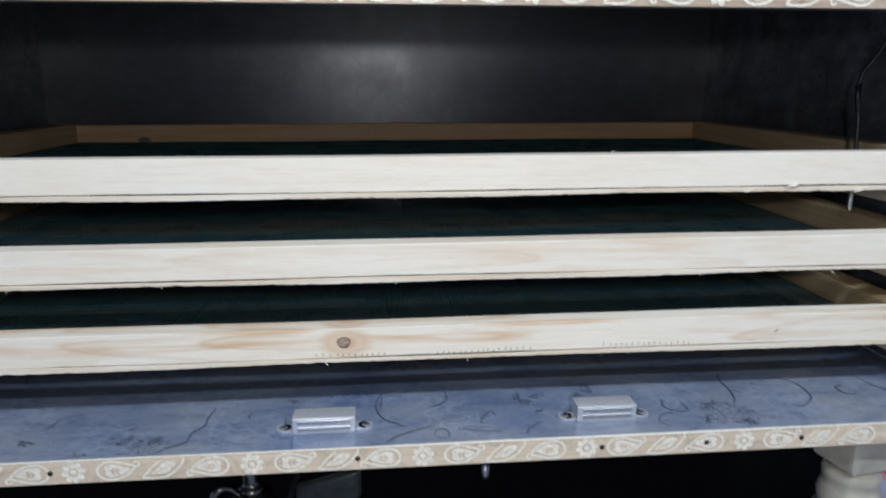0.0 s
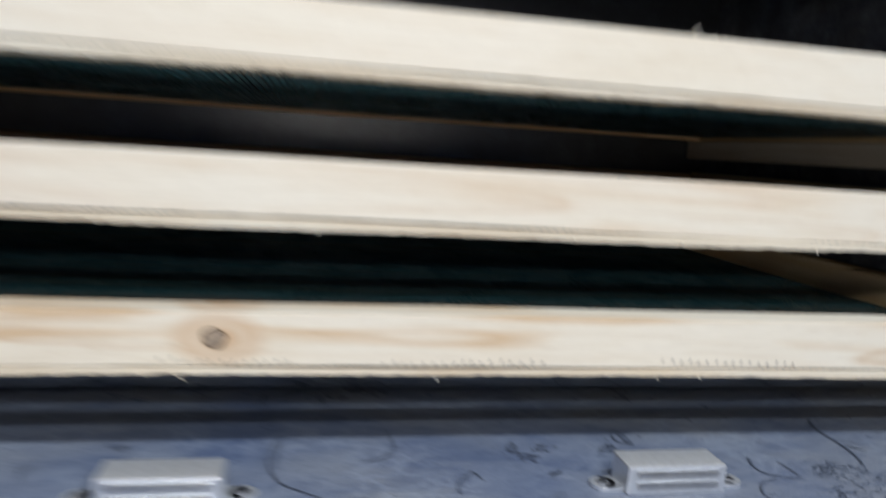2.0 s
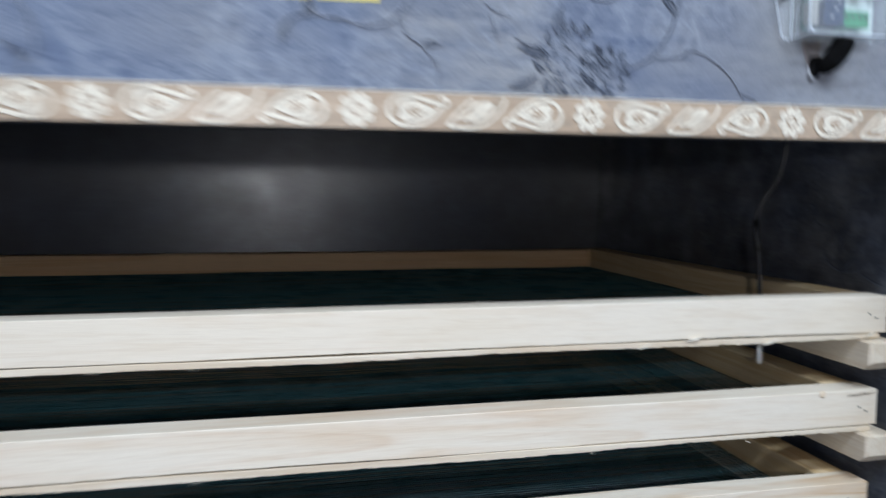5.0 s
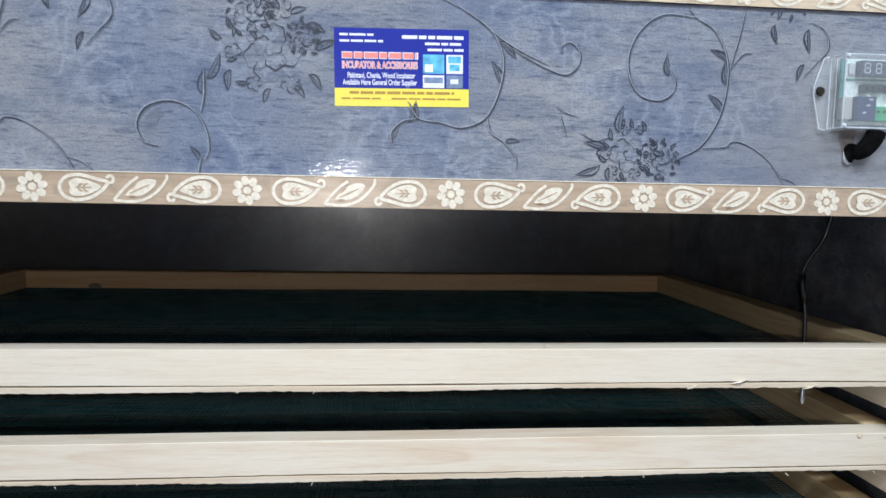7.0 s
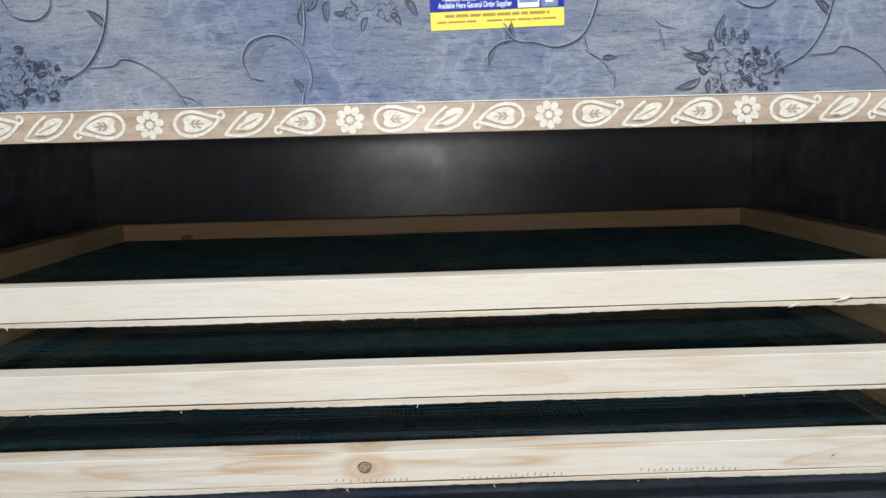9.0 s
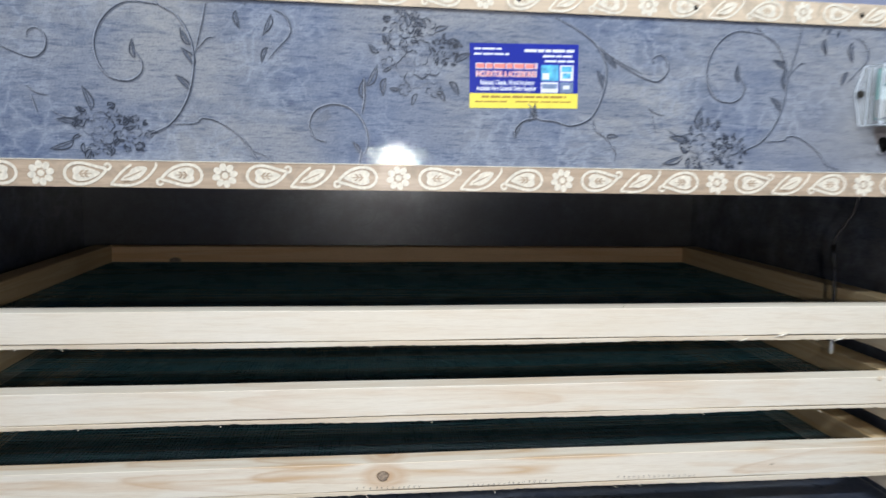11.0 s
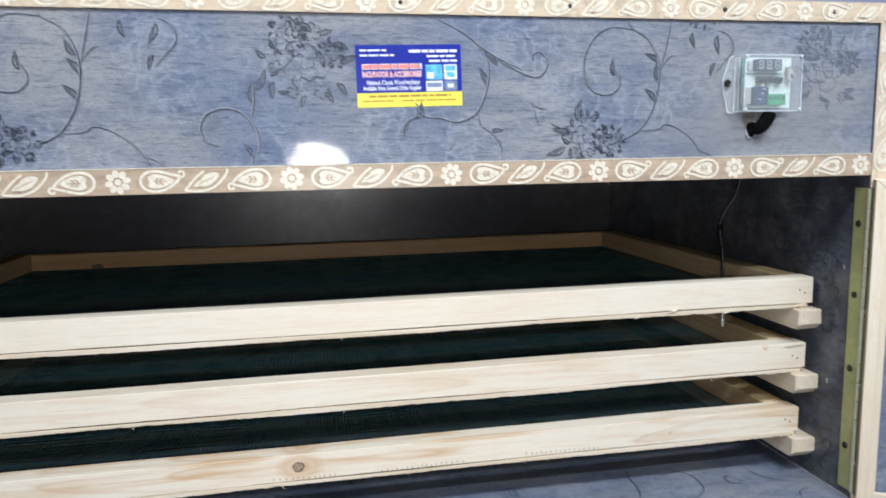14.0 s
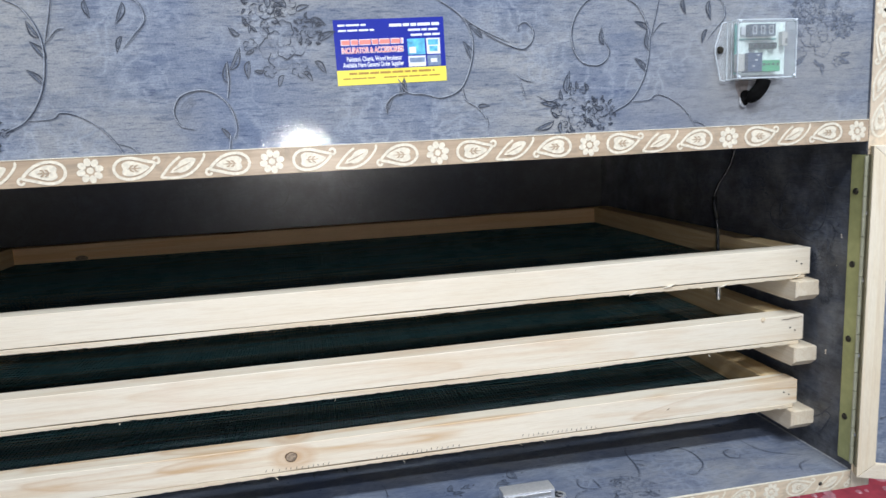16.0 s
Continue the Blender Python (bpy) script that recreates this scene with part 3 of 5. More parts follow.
STEMS = (
    (0.0013, line(0.035, -0.001, 0.051, 0.008, 0.063, 0.027, 0.068, 0.051, 0.066, 0.070, 0.057, 0.086, 0.044, 0.094, 0.03, 0.11)),
    (0.0010, line(0.069, 0.060, 0.072, 0.072, 0.075, 0.084, 0.078, 0.100)),
    (0.0007, line(0.070, 0.062, 0.078, 0.071, 0.084, 0.072)),
    (0.0009, line(0.052, 0.007, 0.068, 0.008, 0.074, 0.012, 0.086, 0.009, 0.101, -0.001, 0.112, -0.016, 0.117, -0.03)),
    (0.0007, line(0.110, -0.012, 0.121, -0.016, 0.128, -0.024)),
    (0.0008, line(0.126, 0.094, 0.136, 0.089, 0.139, 0.077, 0.131, 0.067, 0.122, 0.057)),
)
SCROLLS = (
    (0.0012, line(0.044, 0.094, 0.021, 0.095, 0.006, 0.085, -0.002, 0.069, -0.001, 0.053, 0.007, 0.041, 0.020, 0.038, 0.029, 0.043, 0.031, 0.051, 0.026, 0.060)),
    (0.0010, line(-0.085, 0.070, -0.072, 0.063, -0.057, 0.056, -0.045, 0.053, -0.037, 0.059, -0.036, 0.068, -0.042, 0.074, -0.048, 0.072, -0.049, 0.067)),
    (0.0007, line(-0.051, 0.033, -0.045, 0.028, -0.036, 0.026)),
    (0.0007, line(-0.048, 0.026, -0.046, 0.020, -0.044, 0.013)),
    (0.0007, line(-0.034, 0.015, -0.023, 0.010, -0.013, 0.013)),
)
SPIRALS = (
    (0.0012, line(0.166, -0.004, 0.157, -0.001, 0.153, 0.010, 0.159, 0.021, 0.173, 0.025, 0.186, 0.021, 0.195, 0.010, 0.198, -0.004, 0.195, -0.013)),
    (0.0012, line(0.193, 0.018, 0.195, 0.030, 0.195, 0.045)),
    (0.0010, line(0.193, -0.010, 0.191, -0.022, 0.190, -0.04)),
)
BOWS = (
    (0.0013, line(0.325, 0.029, 0.333, 0.018, 0.347, 0.016, 0.361, 0.013, 0.377, 0.020, 0.386, 0.039, 0.388, 0.059, 0.380, 0.076, 0.363, 0.088, 0.342, 0.098)),
    (0.0009, line(0.378, 0.020, 0.381, 0.010, 0.390, 0.004, 0.398, -0.006, 0.398, -0.014)),
    (0.0010, line(0.370, 0.084, 0.389, 0.070, 0.404, 0.062, 0.418, 0.056)),
    (0.0012, line(0.315, 0.002, 0.315, 0.009, 0.322, 0.016, 0.332, 0.018)),
)
LEAVES = ((0.064, 0.032, 0.015, 118), (0.068, 0.050, 0.016, 112), (0.066, 0.066, 0.014, 135), (0.099, 0.092, 0.013, 268), (0.124, 0.090, 0.016, 262),
          (0.315, 0.003, 0.013, 80), (0.332, 0.018, 0.012, 112), (0.325, 0.016, 0.012, 60), (0.390, 0.004, 0.010, 20), (0.386, 0.042, 0.016, 100),
          (0.384, 0.070, 0.016, 330), (0.191, -0.012, 0.010, 110), (0.194, 0.030, 0.016, 100), (0.196, 0.040, 0.018, 50), (0.026, 0.055, 0.014, 110),
          (-0.007, 0.016, 0.018, 96), (-0.016, 0.004, 0.016, 150), (-0.020, -0.006, 0.018, 215), (-0.008, -0.014, 0.014, 260), (0.122, 0.066, 0.012, 235))


def vines(pr, soft, u0, v0, seed, coils=True, blooms=True, lite=None, worn_from=None):
    """One repeat of the scrolling rose pattern, about 0.475 wide; (u0, v0): its lower rose."""
    for group in (STEMS, SCROLLS, SPIRALS, BOWS) if coils else (STEMS, SCROLLS, BOWS):
        for w, pts in group:
            pr.ribbon([(u0 + a, v0 + b) for a, b in pts], w * 0.62)
            if lite:
                lite.ribbon([(u0 + a - 0.0009, v0 + b + 0.0007) for a, b in pts], w * 0.5)
            soft.ribbon([(u0 + a + 0.0008, v0 + b - 0.0006) for a, b in pts], w * 0.55)
    for k in range(5 if coils else 0):
        soft.ribbon([(u0 + 0.173 + (0.016 - 0.0017 * k) * math.cos(radians(a)), v0 + 0.008 + (0.014 - 0.0013 * k) * math.sin(radians(a))) for a in range(110, 215, 12)], 0.0005)
    for a, b, r, k in ((-0.001, 0.002, 0.015, 0), (0.022, -0.001, 0.010, 3), (0.236, 0.060, 0.024, 1), (0.222, 0.084, 0.012, 4), (0.257, 0.068, 0.008, 5), (0.110, 0.118, 0.015, 2)):
        if blooms:
            rose(soft if worn_from is not None and u0 + a > worn_from else pr, soft, u0 + a, v0 + b, r, seed + k)
    for a, b, l, ang in LEAVES:
        if not coils and 0.18 < a < 0.20:
            continue
        leaf(pr, soft, u0 + a, v0 + b, l, ang, 0.19)


def curls(pr, soft, bounds, count, seed):
    """Sparse embossed curls, stems and small dabs, as on the boards inside."""
    rnd = random.Random(seed)
    u0, u1, v0, v1 = bounds
    for _ in range(count):
        u, v = rnd.uniform(u0, u1), rnd.uniform(v0, v1)
        r, a0, turn = rnd.uniform(0.005, 0.013), rnd.uniform(0, 360), rnd.choice((-1, 1)) * rnd.uniform(110, 290)
        pts = spiral(u, v, r, r * rnd.uniform(0.3, 1.0), a0, a0 + turn, 24)
        pr.ribbon(pts, rnd.uniform(0.0007, 0.0013))
        soft.ribbon([(a + 0.0009, b - 0.0009) for a, b in pts], 0.0009)
        for _ in range(rnd.randint(3, 8)):
            p = rnd.choice(pts)
            a, l = rnd.uniform(0, 6.28), rnd.uniform(0.002, 0.007)
            du, dv = p[0] + rnd.gauss(0, 0.010), p[1] + rnd.gauss(0, 0.010)
            (pr if rnd.random() < 0.5 else soft).ribbon([(du + l * k / 4 * math.cos(a + 0.25 * k), dv + l * k / 4 * math.sin(a + 0.25 * k)) for k in range(5)], rnd.uniform(0.0007, 0.0018))


def emboss(parent, bounds, count, starts, to3d, seed, dark, pale, blooms=True):
    pr, soft = Print(bounds), Print(bounds)
    for k, (u0, v0) in enumerate(starts):
        vines(pr, soft, u0, v0, seed + k, True, blooms)
    curls(pr, soft, bounds, count, seed)
    part("curl_print", soft.mesh(lambda u, v, k: to3d(u, v, 0.00020 + k)), pale, parent)
    part("curl_print", pr.mesh(lambda u, v, k: to3d(u, v, 0.0005 + k)), dark, parent)


def decorate(parent, bounds, starts, to3d, seed, dark=None, pale=None, bare=()):
    pr, soft, lite = Print(bounds), Print(bounds), Print(bounds)
    for k, (u0, v0) in enumerate(starts):
        vines(pr, soft, u0, v0, seed + 7 * k, k not in bare, True, lite, 0.32)
    part("vine_print", lite.mesh(lambda u, v, k: to3d(u, v, 0.0008 + k)), M_INK_PALE, parent)
    part("vine_print", soft.mesh(lambda u, v, k: to3d(u, v, 0.00020 + k)), pale or M_INK_SOFT, parent)
    part("vine_print", pr.mesh(lambda u, v, k: to3d(u, v, 0.0005 + k)), dark or M_INK, parent)


def border(pr, sprig, u0, length, v0, h, phase=0.0):
    """Paisley border: flower, paisley, leaf, paisley, every 0.1325 m. v0: middle line, h: strip height."""
    period = 0.1325
    k = int((u0 - phase) // period)
    end = u0 + length

    def tear(c, turn, s):
        """Outline of a bent drop; s: size, turn: 0 or 180."""
        pts = []
        for i in range(25):
            t = i / 24 * math.tau
            r = 1 - 0.15 * math.cos(t)
            x, y = 1.12 * math.cos(t) * r, 0.86 * math.sin(t) * (0.62 - 0.38 * math.cos(t))
            y += 0.26 * max(0.0, x) ** 2
            x, y = (x, y) if turn == 0 else (-x, -y)
            pts.append((c + x * s, v0 + y * s))
        return pts

    while k * period + phase < end:
        c = k * period + phase
        s = h * 0.455
        for a in range(8):
            an = a * math.pi / 4 + 0.2
            cu, cv = c + 0.72 * s * math.cos(an), v0 + 0.72 * s * math.sin(an)
            pr.fill([(cu + (0.34 * math.cos(b) * math.cos(an) - 0.275 * math.sin(b) * math.sin(an)) * s,
                      cv + (0.34 * math.cos(b) * math.sin(an) + 0.275 * math.sin(b) * math.cos(an)) * s)
                     for b in (math.tau * i / 12 for i in range(12))])
        pr.fill([(c + 0.27 * s * math.cos(math.tau * i / 12), v0 + 0.27 * s * math.sin(math.tau * i / 12)) for i in range(12)])
        for off, turn in ((0.0335, 0), (0.0985, 180)):
            sg = 1 if turn == 0 else -1
            pr.ribbon(tear(c + off, turn, h * 0.66)[:-1], h * 0.11, False, True)
            # filled heart-shaped core with a small sprig drawn on it
            core = []
            for i in range(26):
                t = i / 26 * math.tau
                x, y = 0.52 * math.cos(t) - 0.10, 0.33 * math.sin(t) * (0.78 - 0.42 * math.cos(t))
                if abs(t - math.pi) < 0.45:
                    x += 0.10 * (1 - abs(t - math.pi) / 0.45)
                y += 0.17 * max(0.0, x) ** 2
                core.append((c + off + sg * x * h, v0 + sg * y * h))
            pr.fill(core)
            at = lambda x, y: (c + off + sg * x * h, v0 + sg * y * h)
            sprig.ribbon([at(-0.36, 0.0), at(-0.1, 0.0), at(0.14, 0.01)], h * 0.055, True)
            for x in (-0.30, -0.14):
                for side in (1, -1):
                    sprig.ribbon([at(x, 0.0), at(x + 0.07, side * 0.09), at(x + 0.16, side * 0.125)], h * 0.07, True)
            tip = (c + off + sg * 0.68 * h, v0 + sg * 0.15 * h)
            pr.ribbon(spiral(tip[0], tip[1] + sg * 0.13 * h, h * 0.13, h * 0.09, -90 + turn, 170 + turn, 10), h * 0.095, False)
        lc = c + 0.066
        for scale in (1.0, 0.60):
            pts = []
            for i in range(24):
                t = i / 24 * math.tau
                x = math.cos(t)
                y = 0.42 * math.sin(t) * (1 - 0.55 * abs(x) ** 2.2)
                x, y = x * 0.93 - y * 0.20, y * 0.9 + x * 0.40 + 0.05 * math.sin(2 * t)
                pts.append((lc + x * h * 0.88 * scale, v0 + y * h * 0.96 * scale))
            if scale == 1.0:
                pr.ribbon(pts, h * 0.095, False, True)
            else:
                pr.fill(pts)
                for p, q in ((12, 0), (9, 6), (14, 17)):
                    a, b = pts[p], pts[q]
                    sprig.ribbon([(a[0] * 0.85 + b[0] * 0.15, a[1] * 0.85 + b[1] * 0.15), ((a[0] + b[0]) / 2, (a[1] + b[1]) / 2), (a[0] * 0.2 + b[0] * 0.8, a[1] * 0.2 + b[1] * 0.8)], h * 0.05)
        k += 1

# ---- the room ----
ROOM = (-2.6, 2.4, -4.2, 1.45, -0.42, 2.5)


def structure(name, bm, mat, label, category):
    ob = part(name, bm, mat)
    return tagged(ob, label, category, kind="structure")


rx0, rx1, ry0, ry1, rz0, rz1 = ROOM
structure("floor", box(rx0 - 0.1, rx1 + 0.1, ry0 - 0.1, ry1 + 0.1, rz0 - 0.1, rz0), M_FLOOR, "smooth blue-grey floor under the cabinet", "floor")
structure("ceiling", box(rx0 - 0.1, rx1 + 0.1, ry0 - 0.1, ry1 + 0.1, rz1, rz1 + 0.1), M_CEIL, "plain white painted ceiling", "ceiling")
structure("wall_north", box(rx0 - 0.1, rx1 + 0.1, ry1, ry1 + 0.1, rz0, rz1), M_WALL, "pale lavender painted wall behind the cabinet", "wall")
structure("wall_south", box(rx0 - 0.1, rx1 + 0.1, ry0 - 0.1, ry0, rz0, rz1), M_WALL, "pale lavender painted wall", "wall")
structure("wall_west", box(rx0 - 0.1, rx0, ry0, ry1, rz0, rz1), M_WALL, "pale lavender painted wall", "wall")
structure("wall_east", box(rx1, rx1 + 0.1, ry0, ry1, rz0, rz1), M_WALL, "pale lavender painted wall", "wall")

# ---- the cabinet ----
XL, XR = -0.592, 0.410          # inner faces of the sides
YB = 0.592                      # inner face of the back
ZM, ZM2 = 0.3295, 0.3475        # divider board above the tray bay
ZT, ZT2 = 0.4700, 0.4880        # top board
SIDE = 0.022
BOT = -0.019

cabinet = thing("incubator_cabinet", "wooden egg incubator cabinet covered in blue-grey floral decor film, bay open", "cabinet", (-0.09, 0.3, 0))


def inset(bm):
    """Bring a mesh from room space into the cabinet's own space."""
    bmesh.ops.translate(bm, verts=bm.verts, vec=(0.09, -0.3, 0))
    return bm


def cpart(name, bm, mat, label="", parent=None, smooth=False):
    """A part of the cabinet, given in room space."""
    return part(name, inset(bm), mat, parent or cabinet, label, smooth)


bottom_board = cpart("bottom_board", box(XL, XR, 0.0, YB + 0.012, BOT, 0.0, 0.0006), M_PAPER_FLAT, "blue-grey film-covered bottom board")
side_right = cpart("side_board", box(XR, XR + SIDE, 0.0, YB + 0.012, BOT, ZT2, 0.0006), M_PAPER_SIDE_SHADED, "film-covered side board, toned down for the bay's shade")
side_left = cpart("side_board", box(XL - SIDE, XL, 0.0, YB + 0.012, BOT, ZT2, 0.0006), M_PAPER_SIDE_SHADED, "film-covered side board, toned down for the bay's shade")
back_board = cpart("back_board", box(XL, XR, YB, YB + 0.012, 0.0, ZT), M_PAPER_BACK_SHADED, "film-covered back board, the bay's shade put into its dark tone")
divider = cpart("front_rail", box(XL, XR, 0.0, 0.020, ZM, ZM2, 0.0006), M_PAPER_UNDER_SHADED, "film-covered rail above the tray bay")
top_board = cpart("top_board", box(XL, XR, 0.0, YB, ZT, ZT2, 0.0006), M_PAPER_UNDER_SHADED, "film-covered top board")
fascia = cpart("fascia_panel", box(XL, XR, 0.0015, 0.0135, ZM2, ZT, 0.0004), M_PAPER, "blue-grey fascia panel with printed rose scrolls")


def cab(p):
    return (p[0] + 0.09, p[1] - 0.3, p[2])


FY = 0.0015
decorate(fascia, (XL + 0.004, XR - 0.003, ZM2 + 0.002, ZT - 0.002), [(0.1215, 0.367), (-0.354, 0.370), (0.597, 0.364)],
         lambda u, v, d: cab((u, FY - d, v)), 11, bare=(0,))
emboss(side_right, (0.028, YB - 0.01, 0.006, ZM - 0.006), 12, [(0.05, 0.198), (0.30, 0.070), (-0.42, 0.205)], lambda u, v, d: cab((XR - d, u, v)), 31, M_INK, M_INK_FAINT)
pr, soft = Print((0.025, 0.3, 0.006, ZM - 0.006)), Print((0.025, 0.3, 0.006, ZM - 0.006))
for w, pts in ((0.0013, line(0.127, 0.262, 0.134, 0.250, 0.128, 0.238, 0.112, 0.233, 0.096, 0.237, 0.089, 0.245, 0.092, 0.252)), (0.0012, line(0.094, 0.233, 0.082, 0.228, 0.074, 0.226)),
               (0.0013, line(0.030, 0.056, 0.045, 0.041, 0.060, 0.032)), (0.0012, line(0.028, 0.048, 0.034, 0.036, 0.046, 0.018)), (0.0010, line(0.048, 0.300, 0.050, 0.290, 0.044, 0.284, 0.034, 0.286))):
    pr.ribbon(pts, w)
    soft.ribbon([(a + 0.001, b - 0.001) for a, b in pts], w)
rose(pr, soft, 0.052, 0.200, 0.014, 23)
rose(pr, soft, 0.046, 0.176, 0.009, 24)
tagged(part("scroll_print", soft.mesh(lambda u, v, k: cab((XR - 0.0002 - k, u, v))), M_INK_FAINT, side_right), kind="stuff")
tagged(part("scroll_print", pr.mesh(lambda u, v, k: cab((XR - 0.0005 - k, u, v))), M_INK, side_right), kind="stuff")
emboss(side_left, (0.03, YB - 0.01, 0.006, ZM - 0.006), 10, [(0.055, 0.205), (-0.19, 0.075), (0.285, 0.070)], lambda u, v, d: cab((XL + d, u, v)), 37, M_INK, M_INK_FAINT)
emboss(bottom_board, (XL + 0.01, XR - 0.01, 0.14, 0.42), 24, [(-0.555, 0.16), (-0.080, 0.17), (0.160, 0.28), (-0.315, 0.29)], lambda u, v, d: cab((u, v, d)), 51, M_INK, M_INK_FAINT)


# scrolls on the front strip of the bottom board: width and a line through points
SCROLLS_FLOOR = (
    (0.0016, line(-0.254, 0.078, -0.257, 0.061, -0.257, 0.045, -0.264, 0.035, -0.265, 0.020, -0.273, 0.014, -0.279, 0.011)),
    (0.0008, line(-0.318, 0.043, -0.314, 0.046, -0.310, 0.049)), (0.0009, line(-0.221, 0.053, -0.223, 0.061, -0.220, 0.067)),
    (0.0007, line(-0.192, 0.056, -0.1905, 0.048, -0.191, 0.039)), (0.0005, line(-0.238, 0.019, -0.226, 0.014, -0.214, 0.011)),
    (0.0008, line(-0.385, 0.053, -0.382, 0.060, -0.380, 0.068)),
    (0.0014, line(-0.109, 0.096, -0.114, 0.081, -0.115, 0.064, -0.109, 0.045, -0.098, 0.035, -0.089, 0.029)),
    (0.0009, line(-0.110, 0.089, -0.111, 0.072, -0.112, 0.060)), (0.0012, line(-0.107, 0.004, -0.101, 0.012, -0.090, 0.019, -0.070, 0.029)),
    (0.0008, line(-0.068, 0.015, -0.065, 0.022, -0.058, 0.022, -0.056, 0.012, -0.062, 0.008, -0.068, 0.013)),
    (0.0010, line(-0.053, 0.099, -0.052, 0.079, -0.060, 0.067, -0.071, 0.064)),
)
SCROLLS_FLOOR_EAST = (
    (0.0012, line(-0.013, 0.042, -0.016, 0.050, -0.024, 0.041, -0.027, 0.033, -0.026, 0.029)), (0.0009, line(0.024, 0.028, 0.013, 0.020, 0.008, 0.011, 0.009, 0.006)),
    (0.0005, line(-0.047, 0.024, -0.028, 0.017, -0.010, 0.016)), (0.0010, line(0.141, 0.060, 0.137, 0.049, 0.140, 0.040, 0.155, 0.034)),
    (0.0008, line(0.155, 0.054, 0.1556, 0.045, 0.156, 0.035)), (0.0009, line(0.142, 0.036, 0.130, 0.031, 0.123, 0.020, 0.128, 0.010)),
    (0.0014, line(0.218, 0.110, 0.212, 0.095, 0.211, 0.076, 0.208, 0.059, 0.202, 0.046)), (0.0008, line(0.211, 0.082, 0.217, 0.079, 0.224, 0.077)),
    (0.0008, line(0.210, 0.074, 0.216, 0.069, 0.220, 0.064)),
    (0.0012, line(0.248, 0.088, 0.262, 0.094, 0.274, 0.092, 0.281, 0.075, 0.277, 0.051, 0.258, 0.035, 0.250, 0.040)),
    (0.0012, line(0.322, 0.074, 0.313, 0.070, 0.312, 0.058, 0.320, 0.054, 0.327, 0.060)), (0.0008, line(0.347, 0.092, 0.352, 0.067, 0.364, 0.053, 0.387, 0.041)),
    (0.0010, line(0.385, 0.030, 0.371, 0.024, 0.364, 0.012)),
)
DABS_FLOOR = ((-0.313, 0.026, 40, 0.016), (-0.290, 0.025, 35, 0.013), (-0.343, 0.004, 60, 0.008), (-0.390, 0.029, 10, 0.010), (-0.187, 0.084, 80, 0.007), (0.012, 0.077, 100, 0.013),
              (0.018, 0.066, 20, 0.012), (0.028, 0.076, 70, 0.010), (0.025, 0.046, 30, 0.006), (0.079, 0.088, 110, 0.022), (0.066, 0.072, 15, 0.014), (0.177, 0.044, 50, 0.008), (0.164, 0.016, 70, 0.007), (0.199, 0.011, 150, 0.014))
pr, soft = Print((XL + 0.004, XR - 0.004, 0.003, 0.135)), Print((XL + 0.004, XR - 0.004, 0.003, 0.135))
for w, pts in SCROLLS_FLOOR + SCROLLS_FLOOR_EAST:
    pr.ribbon(pts, w * 0.72)
    soft.ribbon([(a + 0.0009, b - 0.0008) for a, b in pts], w * 0.9)
rnd = random.Random(17)
for u, v, ang, l in DABS_FLOOR:
    leaf(pr, soft, u - l / 2 * math.cos(radians(ang)), v - l / 2 * math.sin(radians(ang)), l, ang, 0.30)
    for _ in range(5):
        a, r = rnd.uniform(0, 6.28), l * rnd.uniform(0.3, 0.8)
        (pr if rnd.random() < 0.5 else soft).ribbon([(u + r * math.cos(a) + k * 0.0011 * math.cos(a + 1), v + r * math.sin(a) * 0.7 + k * 0.0011 * math.sin(a + 1)) for k in range(4)], rnd.uniform(0.0008, 0.0018))
rose(soft, soft, 0.188, 0.030, 0.016, 6)
rose(soft, soft, -0.293, 0.012, 0.012, 9)
tagged(part("scroll_print", soft.mesh(lambda u, v, k: cab((u, v, 0.0002 + k))), M_INK_HAZE, bottom_board), kind="stuff")
tagged(part("scroll_print", pr.mesh(lambda u, v, k: cab((u, v, 0.0005 + k))), M_INK_WORN, bottom_board), kind="stuff")
emboss(back_board, (XL + 0.01, XR - 0.01, 0.01, ZM), 8, [(-0.52, 0.235), (-0.045, 0.235), (-0.28, 0.11), (0.195, 0.11), (0.43, 0.235)], lambda u, v, d: cab((u, YB - d, v)), 71, M_INK_BACK_SHADED, M_INK_BACK_SHADED)


def edging(phase, host, u0, u1, v0, v1, mat, upright=False, screws=()):
    """Edging tape with a printed paisley border on a board's front edge."""
    proud = 0.0008
    bm = box(u0, u1, -proud, 0.0, v0, v1, 0.0003) if not upright else box(v0, v1, -proud, 0.0, u0, u1, 0.0003)
    tp = cpart("edging_tape", bm, mat, "wood-print edging tape with cream paisley border", host)
    pr, sprig = Print((u0, u1, v0, v1)), Print((u0, u1, v0, v1))
    border(pr, sprig, u0, u1 - u0, (v0 + v1) / 2, (v1 - v0), phase)
    to3d = (lambda u, v, k: cab((u, -proud - 0.0003 - k, v))) if not upright else (lambda u, v, k: cab((v, -proud - 0.0003 - k, u)))
    part("paisley_print", pr.mesh(to3d), M_CREAM, host, "cream printed paisley border")
    lift = (lambda u, v, k: to3d(u, v, 0.0004 + k))
    tagged(part("sprig_print", sprig.mesh(lift), mat, host, "brown sprigs in the paisley print"), kind="stuff")
    for s in screws:
        bm = bmesh.new()
        at = (s, -proud, (v0 + v1) / 2) if not upright else ((v0 + v1) / 2, -proud, s)
        tube(bm, [Vector(at), Vector(at) + Vector((0, -0.0009, 0))], [0.0022, 0.0017], 10)
        cpart("screw", bm, M_SCREW, parent=host, smooth=True)
    return tp


